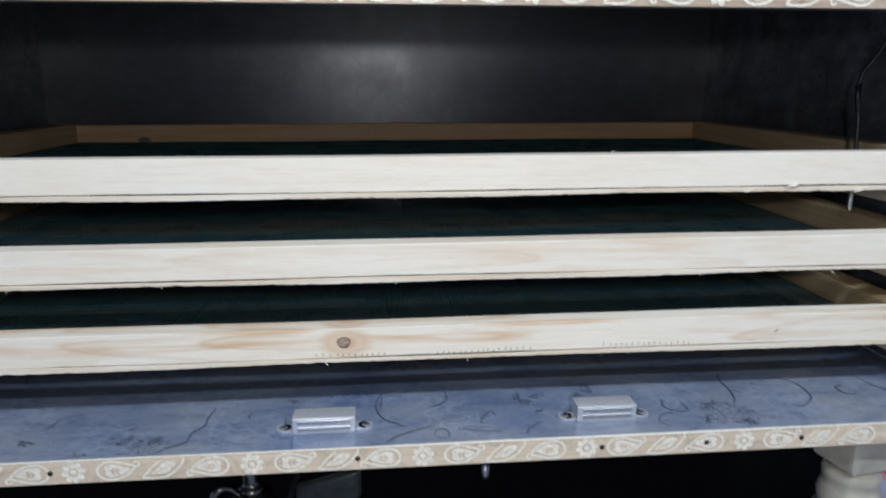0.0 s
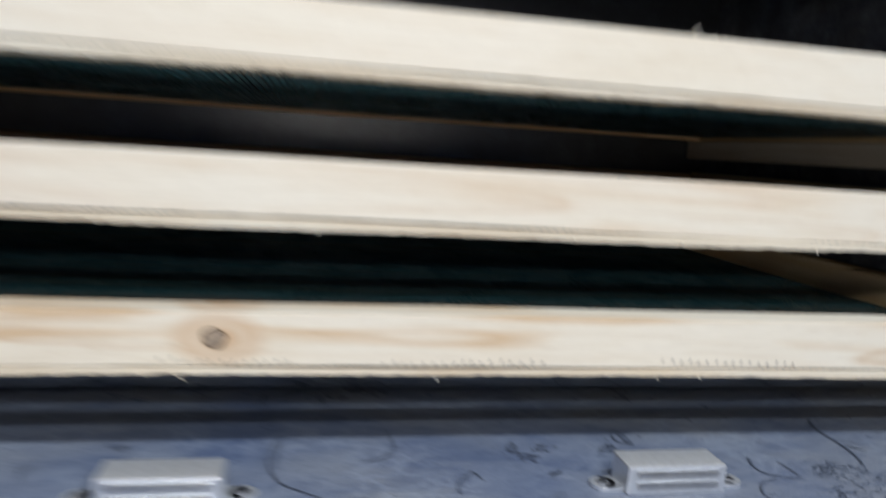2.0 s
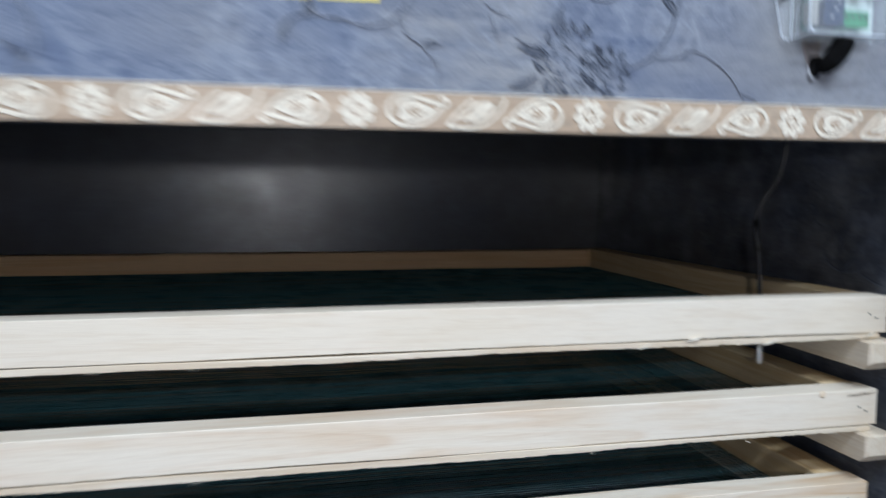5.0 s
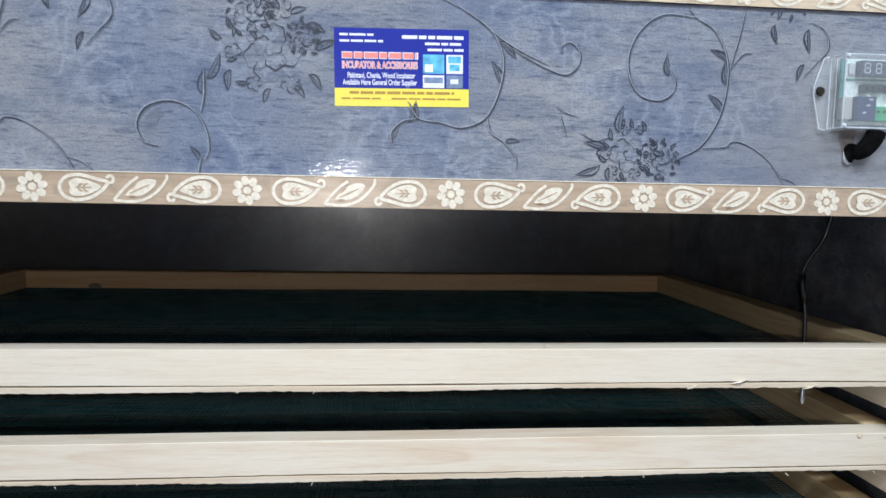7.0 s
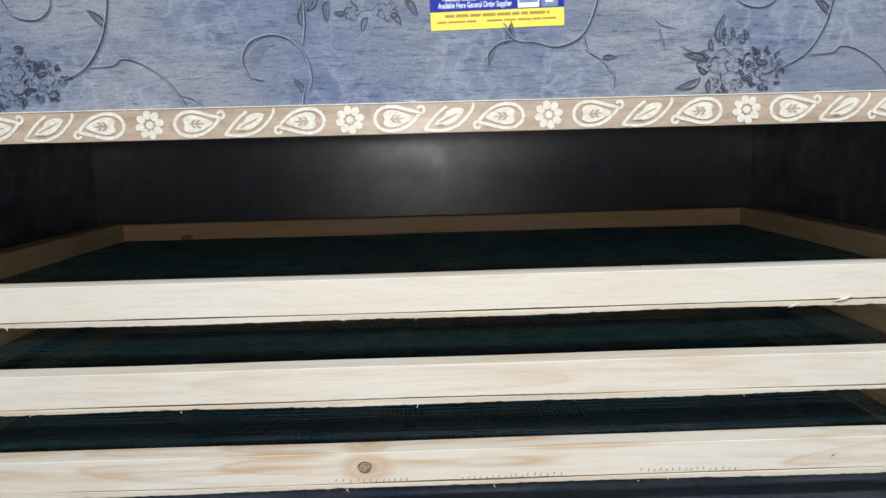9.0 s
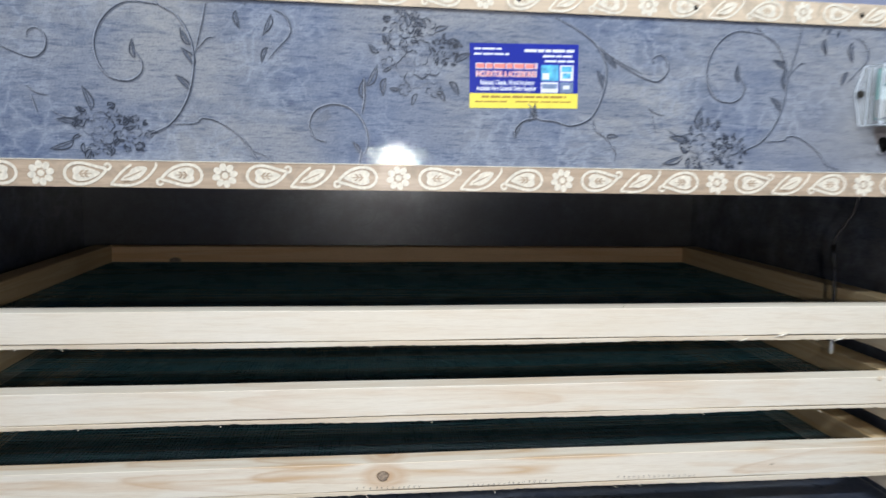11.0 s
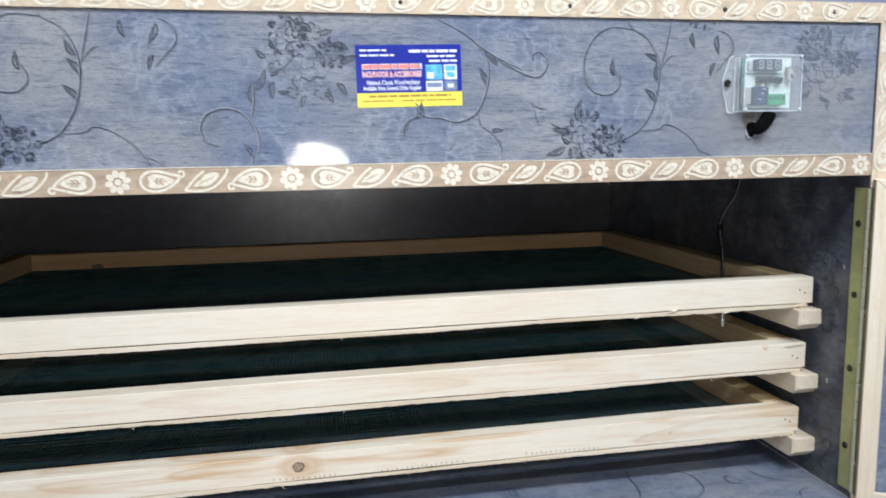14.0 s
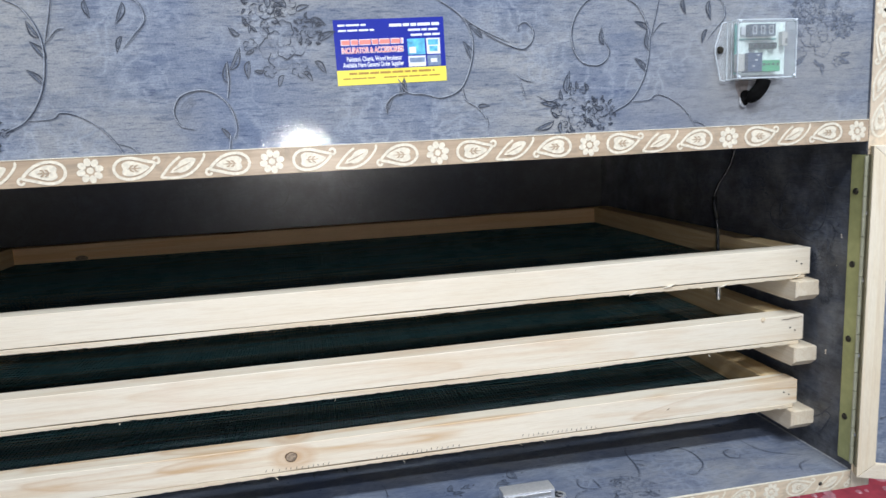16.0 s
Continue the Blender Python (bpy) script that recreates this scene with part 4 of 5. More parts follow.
edging(0.0, divider, XL, XR, ZM - 0.0004, ZM2 + 0.0016, M_TAPE)
edging(0.0545, bottom_board, XL, XR, BOT, 0.0, M_TAPE_LIT, screws=(-0.36, -0.1293, 0.0673, 0.155, 0.2373, 0.375))
edging(0.065, top_board, XL, XR + SIDE, ZT, ZT2, M_TAPE_LIT, screws=(-0.27, -0.04, 0.105, 0.25, 0.36))
edging(0.0525, side_right, ZM - 0.008, ZT, XR + 0.0008, XR + SIDE, M_TAPE_UP, True, screws=(0.447,))
# thin cream lip painting the highlight line on the fascia's lower edge, bare edge strip of the right side below the
# divider
cpart("lip", box(XL, XR, -0.0012, 0.0016, ZM2 + 0.0016, ZM2 + 0.0022), M_CREAM, "pale lip, the edge's highlight line put into its colour", divider)
cpart("lip", plank(XL, XR, -0.0012, 0.0006, -0.0007, 0.0003, 0, 0.00020, 0.0001, 58, 160), M_CREAM, "pale upper edge of the tape", bottom_board)
cpart("edge_strip", box(XR + 0.0008, XR + SIDE, -0.0008, 0.0, BOT, ZM - 0.0085, 0.0003), M_PINE_Z, "bare pale edge strip", side_right)

# runners that carry the trays
RUN = (0.1862, 0.1150, 0.0440)
for z in RUN:
    for side in (1, -1):
        wall = XR if side > 0 else XL
        inner = wall - side * 0.026
        bm = plank(min(wall, inner), max(wall, inner), 0.0535, YB - 0.004, z - 0.0225, z, 1, 0.0003, 0.0012, int(z * 1e4) + side)
        for at, no in (((0, 0.0535, z - 0.0155), (0, -1, -1.1)), ((0, 0.0535, z - 0.0010), (0, -1, 1.6)), ((inner, 0.0562, z), (-side * 1.0, -0.8, 0))):
            cut = bmesh.ops.bisect_plane(bm, geom=list(bm.verts) + list(bm.edges) + list(bm.faces), plane_co=at, plane_no=no, clear_outer=True)
            bmesh.ops.holes_fill(bm, edges=[e for e in cut["geom_cut"] if isinstance(e, bmesh.types.BMEdge)])
        cpart("runner", bm, M_RUNNER, "rough pine runner batten")

# turned legs
def leg(cx, cy):
    s = 0.0262
    bm = box(-s, s, -s, s, -0.084, BOT, 0.006, seg=3)
    bmesh.ops.transform(bm, matrix=pose(cx, cy, 0, 0, 0, 10), verts=bm.verts)
    ob = cpart("leg", bm, M_LEG, "turned wooden leg")
    prof = [(0.0290, -0.077), (0.0315, -0.082), (0.0310, -0.088), (0.0290, -0.092), (0.0315, -0.096), (0.0345, -0.106), (0.0325, -0.116),
            (0.0300, -0.120), (0.0365, -0.125), (0.0395, -0.138), (0.0380, -0.153), (0.0320, -0.174), (0.0260, -0.206), (0.0225, -0.250),
            (0.0210, -0.310), (0.0240, -0.340), (0.0290, -0.352), (0.0290, -0.366), (0.0235, -0.376), (0.0215, -0.395), (0.0255, -0.412), (0.0255, -0.42)]
    prof = [((r - 0.0015) * 0.88, max(-0.42, z - 0.012)) for r, z in prof[:-1]] + [(0.021, -0.42)]
    bm = lathe(bmesh.new(), prof, cx, cy, 28)
    cpart("turning", bm, M_LEG, parent=ob, smooth=True)


for lx in (0.349, -0.531):
    leg(lx, 0.078)


# piano hinge on the right side
leaf_bm = box(XR - 0.0016, XR, 0.0002, 0.0160, 0.0085, 0.3165, 0.0003)
hinge = cpart("hinge", leaf_bm, M_HINGE, "olive brass piano hinge leaf")
for i in range(16):
    z0 = 0.0085 + i * 0.01925
    bm = tube(bmesh.new(), [(XR - 0.0014, -0.0022, z0), (XR - 0.0014, -0.0022, z0 + 0.0185)], 0.0019, 12)
    cpart("knuckle", bm, M_HINGE_PIN, parent=hinge)
for z in (0.2816, 0.2104, 0.135, 0.0538):
    bm = tube(bmesh.new(), [(XR - 0.0016, 0.0090, z), (XR - 0.0026, 0.0090, z), (XR - 0.0031, 0.0090, z)], [0.0034, 0.0031, 0.0016], 14)
    cpart("screw", bm, M_SCREW, "blackened hinge screw", hinge, True)

# worn pale joint along the right side, chips in the film
cpart("worn_joint", plank(XR - 0.0016, XR - 0.0002, 0.003, 0.17, 0.0002, 0.0011, 1, 0.00025, 0.0002, 77), M_JOINT, "grey worn joint line", bottom_board)
for y, z, s in ((0.040, 0.112, 0.0024), (0.0255, 0.236, 0.0020), (0.030, 0.205, 0.0009)):
    bm = bmesh.new()
    bm.faces.new([bm.verts.new((XR - 0.0005, y + s * a, z + s * b)) for a, b in ((-0.5, -1), (0.45, -0.9), (0.2, 0.1), (0.6, 0.9), (-0.3, 1.2), (-0.1, 0.2))])
    cpart("film_chip", bm, M_CREAM, "pale chip in the film", side_right)

# magnetic catches on the bottom board
def catch(x):
    ob = cpart("magnetic_catch", box(x - 0.0255, x + 0.0255, 0.0235, 0.0425, 0.0, 0.0142, 0.0012), M_ALU, "aluminium magnetic door catch")
    for zz in (0.0035, 0.0092):
        cpart("magnet_plate", box(x - 0.021, x + 0.021, 0.0222, 0.0237, zz, zz + 0.0030, 0.0005), M_STEEL, parent=ob)
    for s in (-1, 1):
        bm = bmesh.new()
        tube(bm, [(x + s * 0.0335, 0.0335, 0.0002), (x + s * 0.0335, 0.0335, 0.0020)], 0.0062, 16)
        box(min(x + s * 0.0255, x + s * 0.0335), max(x + s * 0.0255, x + s * 0.0335), 0.0275, 0.0395, 0.0002, 0.0020, bm=bm)
        cpart("ear", bm, M_ALU, parent=ob)
        bm = tube(bmesh.new(), [(x + s * 0.0335, 0.0335, 0.0019), (x + s * 0.0335, 0.0335, 0.0023), (x + s * 0.0335, 0.0335, 0.0027)], [0.0036, 0.0034, 0.0022], 14)
        for turn in (35, 125):
            du, dv = 0.0022 * math.cos(radians(turn)), 0.0022 * math.sin(radians(turn))
            nu, nv = -dv * 0.18, du * 0.18
            bm.faces.new([bm.verts.new((x + s * 0.0335 + p, 0.0335 + q, 0.00282)) for p, q in ((-du - nu, -dv - nv), (du - nu, dv - nv), (du + nu, dv + nv), (-du + nu, -dv + nv))])
        sc = cpart("screw", bm, M_CATCH_SCREW, parent=ob)
        sc.data.materials.append(M_MATT_BLACK)
        for f in list(sc.data.polygons)[-2:]:
            f.material_index = 1


catch(0.0785)
catch(-0.1568)

# wire ends that hang from the top board behind the fascia
for x, y, low in ((-0.069, 0.205, 0.3575), (0.096, 0.200, 0.352), (0.168, 0.200, 0.362)):
    bm = tube(bmesh.new(), smooth_line([(x + 0.004, y, ZT), (x + 0.002, y + 0.003, 0.43), (x + 0.0012, y, 0.39), (x, y, low)], 6), 0.0009, 8)
    cpart("wire_end", bm, M_STEEL, "thin hanging wire end", top_board, True)

# frosted bulb on a holder under the top board
BX, BY = 0.332, 0.200
bulb = thing("heating_bulb", "unlit white frosted bulb in a holder under the cabinet top", "bulb", (BX, BY, ZT))
bm = lathe(bmesh.new(), [(0.024, 0.0), (0.024, -0.004), (0.0185, -0.008), (0.0175, -0.026), (0.0150, -0.030)], 0, 0, 24)
part("holder", bm, M_BLACK, bulb, "black bulb holder", True)
bm = lathe(bmesh.new(), [(0.0125, -0.029), (0.0135, -0.036), (0.0180, -0.050), (0.0215, -0.066), (0.0225, -0.080), (0.0205, -0.093), (0.0150, -0.102), (0.0075, -0.1055), (0.001, -0.1062)], 0, 0, 28)
part("globe", bm, M_FROST, bulb, "white frosted glass globe", True)

# the open door: frame and floral panel, swung outwards on the hinge
DOOR = pose(XR - 0.0026, -0.0125, 0.0, 0, 0, -28)
DW = 0.500


def dpart(name, bm, mat, label="", parent=None):
    bmesh.ops.transform(bm, matrix=DOOR, verts=bm.verts)
    return cpart(name, bm, mat, label, parent)


# s runs along the door from the hinge, its inner face looks towards the viewer at y = 0
door = dpart("door", box(0.010, DW - 0.010, 0.0035, 0.016, 0.008, 0.317), M_PAPER, "open cabinet door with pale wood frame")


def mitred(corners, y0, y1):
    """A frame member with mitred ends: four corners in (s, z), extruded from y0 to y1."""
    bm = bmesh.new()
    front = [bm.verts.new((a, y0, b)) for a, b in corners]
    back = [bm.verts.new((a, y1, b)) for a, b in corners]
    bm.faces.new(front)
    bm.faces.new(back[::-1])
    for k in range(4):
        bm.faces.new((front[k], back[k], back[(k + 1) % 4], front[(k + 1) % 4]))
    bmesh.ops.recalc_face_normals(bm, faces=bm.faces)
    bmesh.ops.bevel(bm, geom=list(bm.edges), offset=0.0006, segments=2, affect="EDGES", profile=0.5)
    return bm


S0, S1, Z0, Z1, FW = -0.001, DW, -0.002, 0.325, 0.0160
dpart("stile", mitred([(S0, Z0), (S0 + FW, Z0 + FW), (S0 + FW, Z1 - FW), (S0, Z1)], 0.0, 0.020), M_PINE_Z, "pale pine door stile", door)
dpart("stile", mitred([(S1, Z0), (S1, Z1), (S1 - FW, Z1 - FW), (S1 - FW, Z0 + FW)], 0.0, 0.020), M_PINE_Z, "pale pine door stile", door)
dpart("rail", mitred([(S0 + 0.0004, Z1), (S0 + FW + 0.0004, Z1 - FW), (S1 - FW - 0.0004, Z1 - FW), (S1 - 0.0004, Z1)], 0.0003, 0.020), M_PINE, "pale pine door rail", door)
dpart("rail", mitred([(S0 + 0.0004, Z0), (S1 - 0.0004, Z0), (S1 - FW - 0.0004, Z0 + FW), (S0 + FW + 0.0004, Z0 + FW)], 0.0003, 0.020), M_PINE, "pale pine door rail", door)
dpart("hinge_leaf", box(-0.0022, -0.001, 0.001, 0.019, 0.0085, 0.3165), M_HINGE_DARK, "dark olive brass hinge leaf", door)
for z in (0.262, 0.197, 0.122, 0.04):
    dpart("hinge_screw", tube(bmesh.new(), [(-0.0022, 0.008, z), (-0.0034, 0.008, z)], [0.0022, 0.0012], 10), M_STEEL, parent=door)


def on_door(u, v, d):
    p = DOOR @ Vector((u, 0.0035 - d, v))
    return cab(p)


decorate(door, (0.0175, DW - 0.02, 0.016, 0.306), [(-0.02, 0.06), (-0.06, 0.17), (0.20, 0.21), (0.0, 0.26), (0.30, 0.05)], on_door, 91)

# ---- the three trays ----
TF, TB = 0.0630, 0.5780         # outer front and back of a tray


def netting(x0, x1, y0, y1, z, seed):
    """Woven netting: thin strands both ways, sagging a little between the rails."""
    rnd = random.Random(seed)
    pitch, w, h = 0.0042, 0.00062, 0.0006
    ph = rnd.uniform(0, 6)
    lx, ly = x1 - x0, y1 - y0
    sag = lambda x, y: z - 0.0042 * math.sin(math.pi * (x - x0) / lx) * math.sin(math.pi * (y - y0) / ly) ** 0.7 + 0.0006 * math.sin(x * 31 + ph) * math.sin(math.pi * (y - y0) / ly) * math.sin(y * 24) + 0.0013 * math.sin((y - y0) * 640 + 3 * math.sin(x * 4 + ph)) * math.exp(-(y - y0) / 0.045) * min(1.0, (y - y0) / 0.02) * (0.6 + 0.4 * math.sin(x * 9 + ph))
    verts, faces = [], []

    def strand(points, flat):
        base = len(verts)
        for px, py in points:
            pz = sag(px, py)
            if flat:
                verts.extend([(px, py - w, pz), (px, py, pz + h), (px, py + w, pz)])
            else:
                verts.extend([(px - w, py, pz - h), (px, py, pz), (px + w, py, pz - h)])
        for i in range(len(points) - 1):
            a = base + 3 * i
            faces.append((a, a + 3, a + 4, a + 1))
            faces.append((a + 1, a + 4, a + 5, a + 2))
            faces.append((a + 2, a + 5, a + 3, a))

    n = int(ly / pitch)
    for k in range(1, n):
        yy = y0 + ly * k / n
        yy += rnd.gauss(0, 0.00042)
        a, b = rnd.uniform(0, 6.3), rnd.uniform(0.0002, 0.0007)
        strand([(x0 + lx * i / 26, yy + 0.0009 * math.sin(i * 0.7 + k * 0.05 + ph) + b * math.sin(i * 1.3 + a)) for i in range(27)], True)
    n = int(lx / pitch)
    for k in range(1, n):
        xx = x0 + lx * k / n
        xx += rnd.gauss(0, 0.00055)
        a, b = rnd.uniform(0, 6.3), rnd.uniform(0.0002, 0.0008)
        strand([(xx + 0.0008 * math.sin(i * 0.9 + k * 0.04) + b * math.sin(i * 1.7 + a), y0 + ly * i / 12) for i in range(13)], False)
    me = bpy.data.meshes.new("netting")
    me.from_pydata(verts, [], faces)
    me.materials.append(M_NET)
    return me


def tray(x1, top, low, mat_front, seed, label):
    """A pine frame, 0.971 wide, with netting held under it by thin laths. top, low: front rail top, lath bottom."""
    x0 = x1 - 0.971
    ob = thing("egg_tray", label, "tray", ((x0 + x1) / 2, (TF + TB) / 2, low), group="egg trays in the bay")
    mx, my = (x0 + x1) / 2, (TF + TB) / 2

    def tp(name, bm, mat, lab="", parent=None):
        bmesh.ops.translate(bm, verts=bm.verts, vec=(-mx, -my, -low))
        return part(name, bm, mat, parent or ob, lab)

    zl = low + 0.0050
    front = tp("front_rail", plank(x0, x1, TF, TF + 0.0215, zl + 0.0002, top, 0, 0.00035, 0.0004, seed, 120, 0.00012), mat_front, "planed pale pine front rail")
    tp("back_rail", plank(x0, x1, TB - 0.0215, TB, zl + 0.0005, top - 0.003, 0, 0.0003, 0.001, seed + 1), M_PINE_BACK, "pine back rail")
    for k, (a, b) in enumerate(((x0, x0 + 0.026), (x1 - 0.026, x1))):
        tp("side_rail", plank(a, b, TF + 0.0218, TB - 0.0218, zl + 0.0005, top - 0.0008, 1, 0.0003, 0.001, seed + 2 + k), M_PINE_Y, "pine side rail")
    tp("lath", plank(x0 + 0.004, x1 - 0.005, TF + 0.0003, TF + 0.019, low, zl - 0.0007, 0, 0.0006, 0.0004, seed + 5, 260, 0.00028), M_LATH, "thin rough lath under the netting")
    tp("lath", plank(x0, x1, TB - 0.019, TB, low, zl - 0.0006, 0, 0.0004, 0.0006, seed + 6), M_PINE_BACK, "thin rough lath")
    for k, (a, b) in enumerate(((x0, x0 + 0.022), (x1 - 0.022, x1))):
        tp("lath", plank(a, b, TF + 0.0195, TB - 0.0195, low, zl - 0.0006, 1, 0.0004, 0.0006, seed + 7 + k), M_PINE_Y, "thin rough lath")
    me = netting(x0 + 0.004 - mx, x1 - 0.004 - mx, TF + 0.003 - my, TB - 0.003 - my, zl - low, seed)
    net = new("netting", me)
    net.parent = ob
    net["label"] = "dark green woven plastic netting"
    # nail heads near the right end
    rnd = random.Random(seed)
    for nx, nz in ((x1 - 0.016, 0.52), (x1 - 0.010, 0.40)):
        bm = tube(bmesh.new(), [(nx, TF - 0.0001, zl + (top - zl) * nz), (nx, TF - 0.0006, zl + (top - zl) * nz)], [0.0009, 0.0006], 8)
        tp("nail", bm, M_SCREW, parent=front)
    # splinters and fibres along the lower sawn edge
    bm = bmesh.new()
    for _ in range(11):
        sx = rnd.uniform(x0 + 0.05, x1 - 0.02)
        l, a = rnd.uniform(0.0015, 0.005), rnd.uniform(-0.7, 0.9)
        p = Vector((sx, TF - 0.0003, low + rnd.uniform(-0.0004, 0.002)))
        tube(bm, [p, p + Vector((math.sin(a) * l, -0.0015, -abs(math.cos(a)) * l * 0.45))], [0.00045, 0.0001], 4)
    tagged(tp("splinters", bm, M_PINE, "loose pale wood splinters", front), kind="stuff")
    return ob, front, (mx, my, low)


tray_top, front_top, o1 = tray(0.4055, 0.2195, 0.1866, M_RAIL_TOP, 101, "upper pale pine egg tray with dark green netting")
tray_mid, front_mid, o2 = tray(0.4005, 0.1478, 0.1154, M_RAIL_MID, 202, "middle pale pine egg tray with dark green netting")
tray_low, front_low, o3 = tray(0.3955, 0.0758, 0.0444, M_RAIL_LOW, 303, "lower knotty pine egg tray with dark green netting")


def on_tray(o, bm):
    bmesh.ops.translate(bm, verts=bm.verts, vec=(-o[0], -o[1], -o[2]))
    return bm


# the large knot and the row of staple marks on the lower tray's rail
KX, KZ = -0.1407, 0.0632
bm = bmesh.new()
ring = [bm.verts.new((KX + (0.0056 + 0.0005 * math.sin(3 * a)) * math.cos(a), TF - 0.0006, KZ + 0.0050 * math.sin(a))) for a in (math.tau * i / 24 for i in range(24))]
bm.faces.new(ring)
bmesh.ops.recalc_face_normals(bm, faces=bm.faces)
part("knot_rim", on_tray(o3, bm), M_KNOT_RIM, front_low, "brown ring round the knot")
bm = bmesh.new()
prof = [(0.0045, TF - 0.0008), (0.0041, TF - 0.0012), (0.0026, TF - 0.0013), (0.0008, TF - 0.0012)]
rings = [[bm.verts.new((KX + r * (1 + 0.08 * math.sin(2 * a + 1)) * math.cos(a), y, KZ + r * 0.92 * math.sin(a))) for a in (math.tau * i / 22 for i in range(22))] for r, y in prof]
for r0, r1 in zip(rings, rings[1:]):
    for k in range(22):
        bm.faces.new((r0[k], r0[(k + 1) % 22], r1[(k + 1) % 22], r1[k]))
bm.faces.new(rings[-1])
bmesh.ops.recalc_face_normals(bm, faces=bm.faces)
part("knot", on_tray(o3, bm), M_KNOT, front_low, "dark brown round knot")
bm = bmesh.new()
rnd = random.Random(5)
for x_from, x_to, step in ((-0.165, -0.105, 0.0052), (-0.062, 0.022, 0.0050), (0.085, 0.165, 0.0052)):
    x = x_from
    while x < x_to:
        z = 0.0512 + rnd.uniform(-0.0006, 0.0006) + 0.0012 * math.sin(x * 20)
        lean = rnd.uniform(0.0002, 0.0010)
        pts = [(x, z), (x + 0.0006, z), (x + 0.0006 + lean, z + 0.0024), (x + lean, z + 0.0024)]
        bm.faces.new([bm.verts.new((a, TF - 0.0006, b)) for a, b in pts])
        x += step * rnd.uniform(0.85, 1.2)
tagged(part("staple_marks", on_tray(o3, bm), M_DARK, front_low, "row of small dark staple marks"), kind="stuff")
bm = bmesh.new()
bm.faces.new([bm.verts.new((0.2435 + a, TF - 0.0006, 0.0608 + b)) for a, b in ((-0.0022, -0.001), (0.0002, -0.0004), (0.0022, 0.0014), (-0.0004, 0.0006))])
part("scratch", on_tray(o3, bm), M_KNOT_RIM, front_low)
# crack in the middle tray's rail
pr = Print((0.2, 0.41, 0.12, 0.15))
pr.ribbon([(0.3735 + 0.0022 * i, 0.1437 + 0.00018 * i + 0.0003 * math.sin(i * 1.3)) for i in range(12)], 0.0008)
part("crack", on_tray(o2, pr.mesh(lambda u, v, k: (u, TF - 0.0005 - k, v))), M_DARK, front_mid, "thin dark crack")
# torn fibre on the upper tray's rail
bm = bmesh.new()
for sx, sl, sz in ((0.2444, 0.016, 0.1925), (0.205, 0.009, 0.1885), (0.305, 0.012, 0.1878), (0.39, 0.010, 0.1905)):
    tube(bm, [(sx - sl / 2, TF - 0.0004, sz - 0.002), (sx, TF - 0.0016, sz), (sx + sl / 2, TF - 0.0009, sz + 0.0022)], [0.0003, 0.0011, 0.0002], 5)
tube(bm, [(0.083, TF + 0.002, 0.2205), (0.0838, TF, 0.2222), (0.0862, TF - 0.001, 0.2238)], [0.0005, 0.0004, 0.0001], 5)
tagged(part("torn_fibres", on_tray(o1, bm), M_CREAM, front_top, "pale torn wood fibres"), kind="stuff")
# screw end in the middle tray's rail
bm = tube(bmesh.new(), [(0.352, TF - 0.0001, 0.1462), (0.352, TF - 0.0010, 0.1462)], [0.0028, 0.0016], 9)
part("chip", on_tray(o2, bm), M_END, front_mid)

# dark knots on the back rails
for o, host, kx, kz, r in ((o2, tray_mid, 0.282, 0.1310, 0.0085), (o1, tray_top, -0.446, 0.194, 0.007)):
    bm = bmesh.new()
    for yy, k in ((TB - 0.0222, 1.0),):
        bm.faces.new([bm.verts.new((kx + r * k * 1.25 * math.cos(a) * (1 + 0.1 * math.sin(3 * a)), yy, kz + r * k * 0.8 * math.sin(a))) for a in (math.tau * i / 20 for i in range(20))])
    bmesh.ops.recalc_face_normals(bm, faces=bm.faces)
    part("knot", on_tray(o, bm), M_KNOT, host, "dark knot in the back rail")

# ---- temperature probe and its cable ----
probe = thing("temperature_probe", "black sensor cable with steel probe tip through the upper tray", "sensor", (0.319, 0.093, 0.164))


def ppart(name, bm, mat, label=""):
    bmesh.ops.translate(bm, verts=bm.verts, vec=(-0.319, -0.093, -0.164))
    return part(name, bm, mat, probe, label, True)


cable_pts = smooth_line([(0.318, 0.075, ZT), (0.326, 0.080, 0.40), (0.331, 0.085, 0.350), (0.329, 0.090, 0.312), (0.318, 0.097, 0.286), (0.316, 0.099, 0.268), (0.3195, 0.098, 0.245), (0.3190, 0.095, 0.215), (0.319, 0.0935, 0.190)], 8)
ppart("cable", tube(bmesh.new(), cable_pts, 0.0017, 8), M_CABLE, "thin black cable")
ppart("probe_tip", tube(bmesh.new(), [(0.319, 0.093, 0.190), (0.319, 0.093, 0.168), (0.319, 0.093, 0.1645), (0.319, 0.093, 0.1635)], [0.0021, 0.0021, 0.0017, 0.0006], 12), M_STEEL, "steel probe tip")
ppart("sleeve", tube(bmesh.new(), [(0.3160, 0.0985, 0.276), (0.3163, 0.0985, 0.266), (0.3185, 0.098, 0.252)], [0.0024, 0.0026, 0.0024], 10), M_CABLE, "black heat-shrink sleeve")

# ---- temperature controller on the fascia ----
ctrl = thing("temperature_controller", "small temperature controller in a clear acrylic case, cable below", "controller", (0.288, FY, 0.389))


def kpart(name, bm, mat, label="", parent=None, smooth=False):
    bmesh.ops.translate(bm, verts=bm.verts, vec=(-0.288, -FY, -0.389))
    return part(name, bm, mat, parent or ctrl, label, smooth)


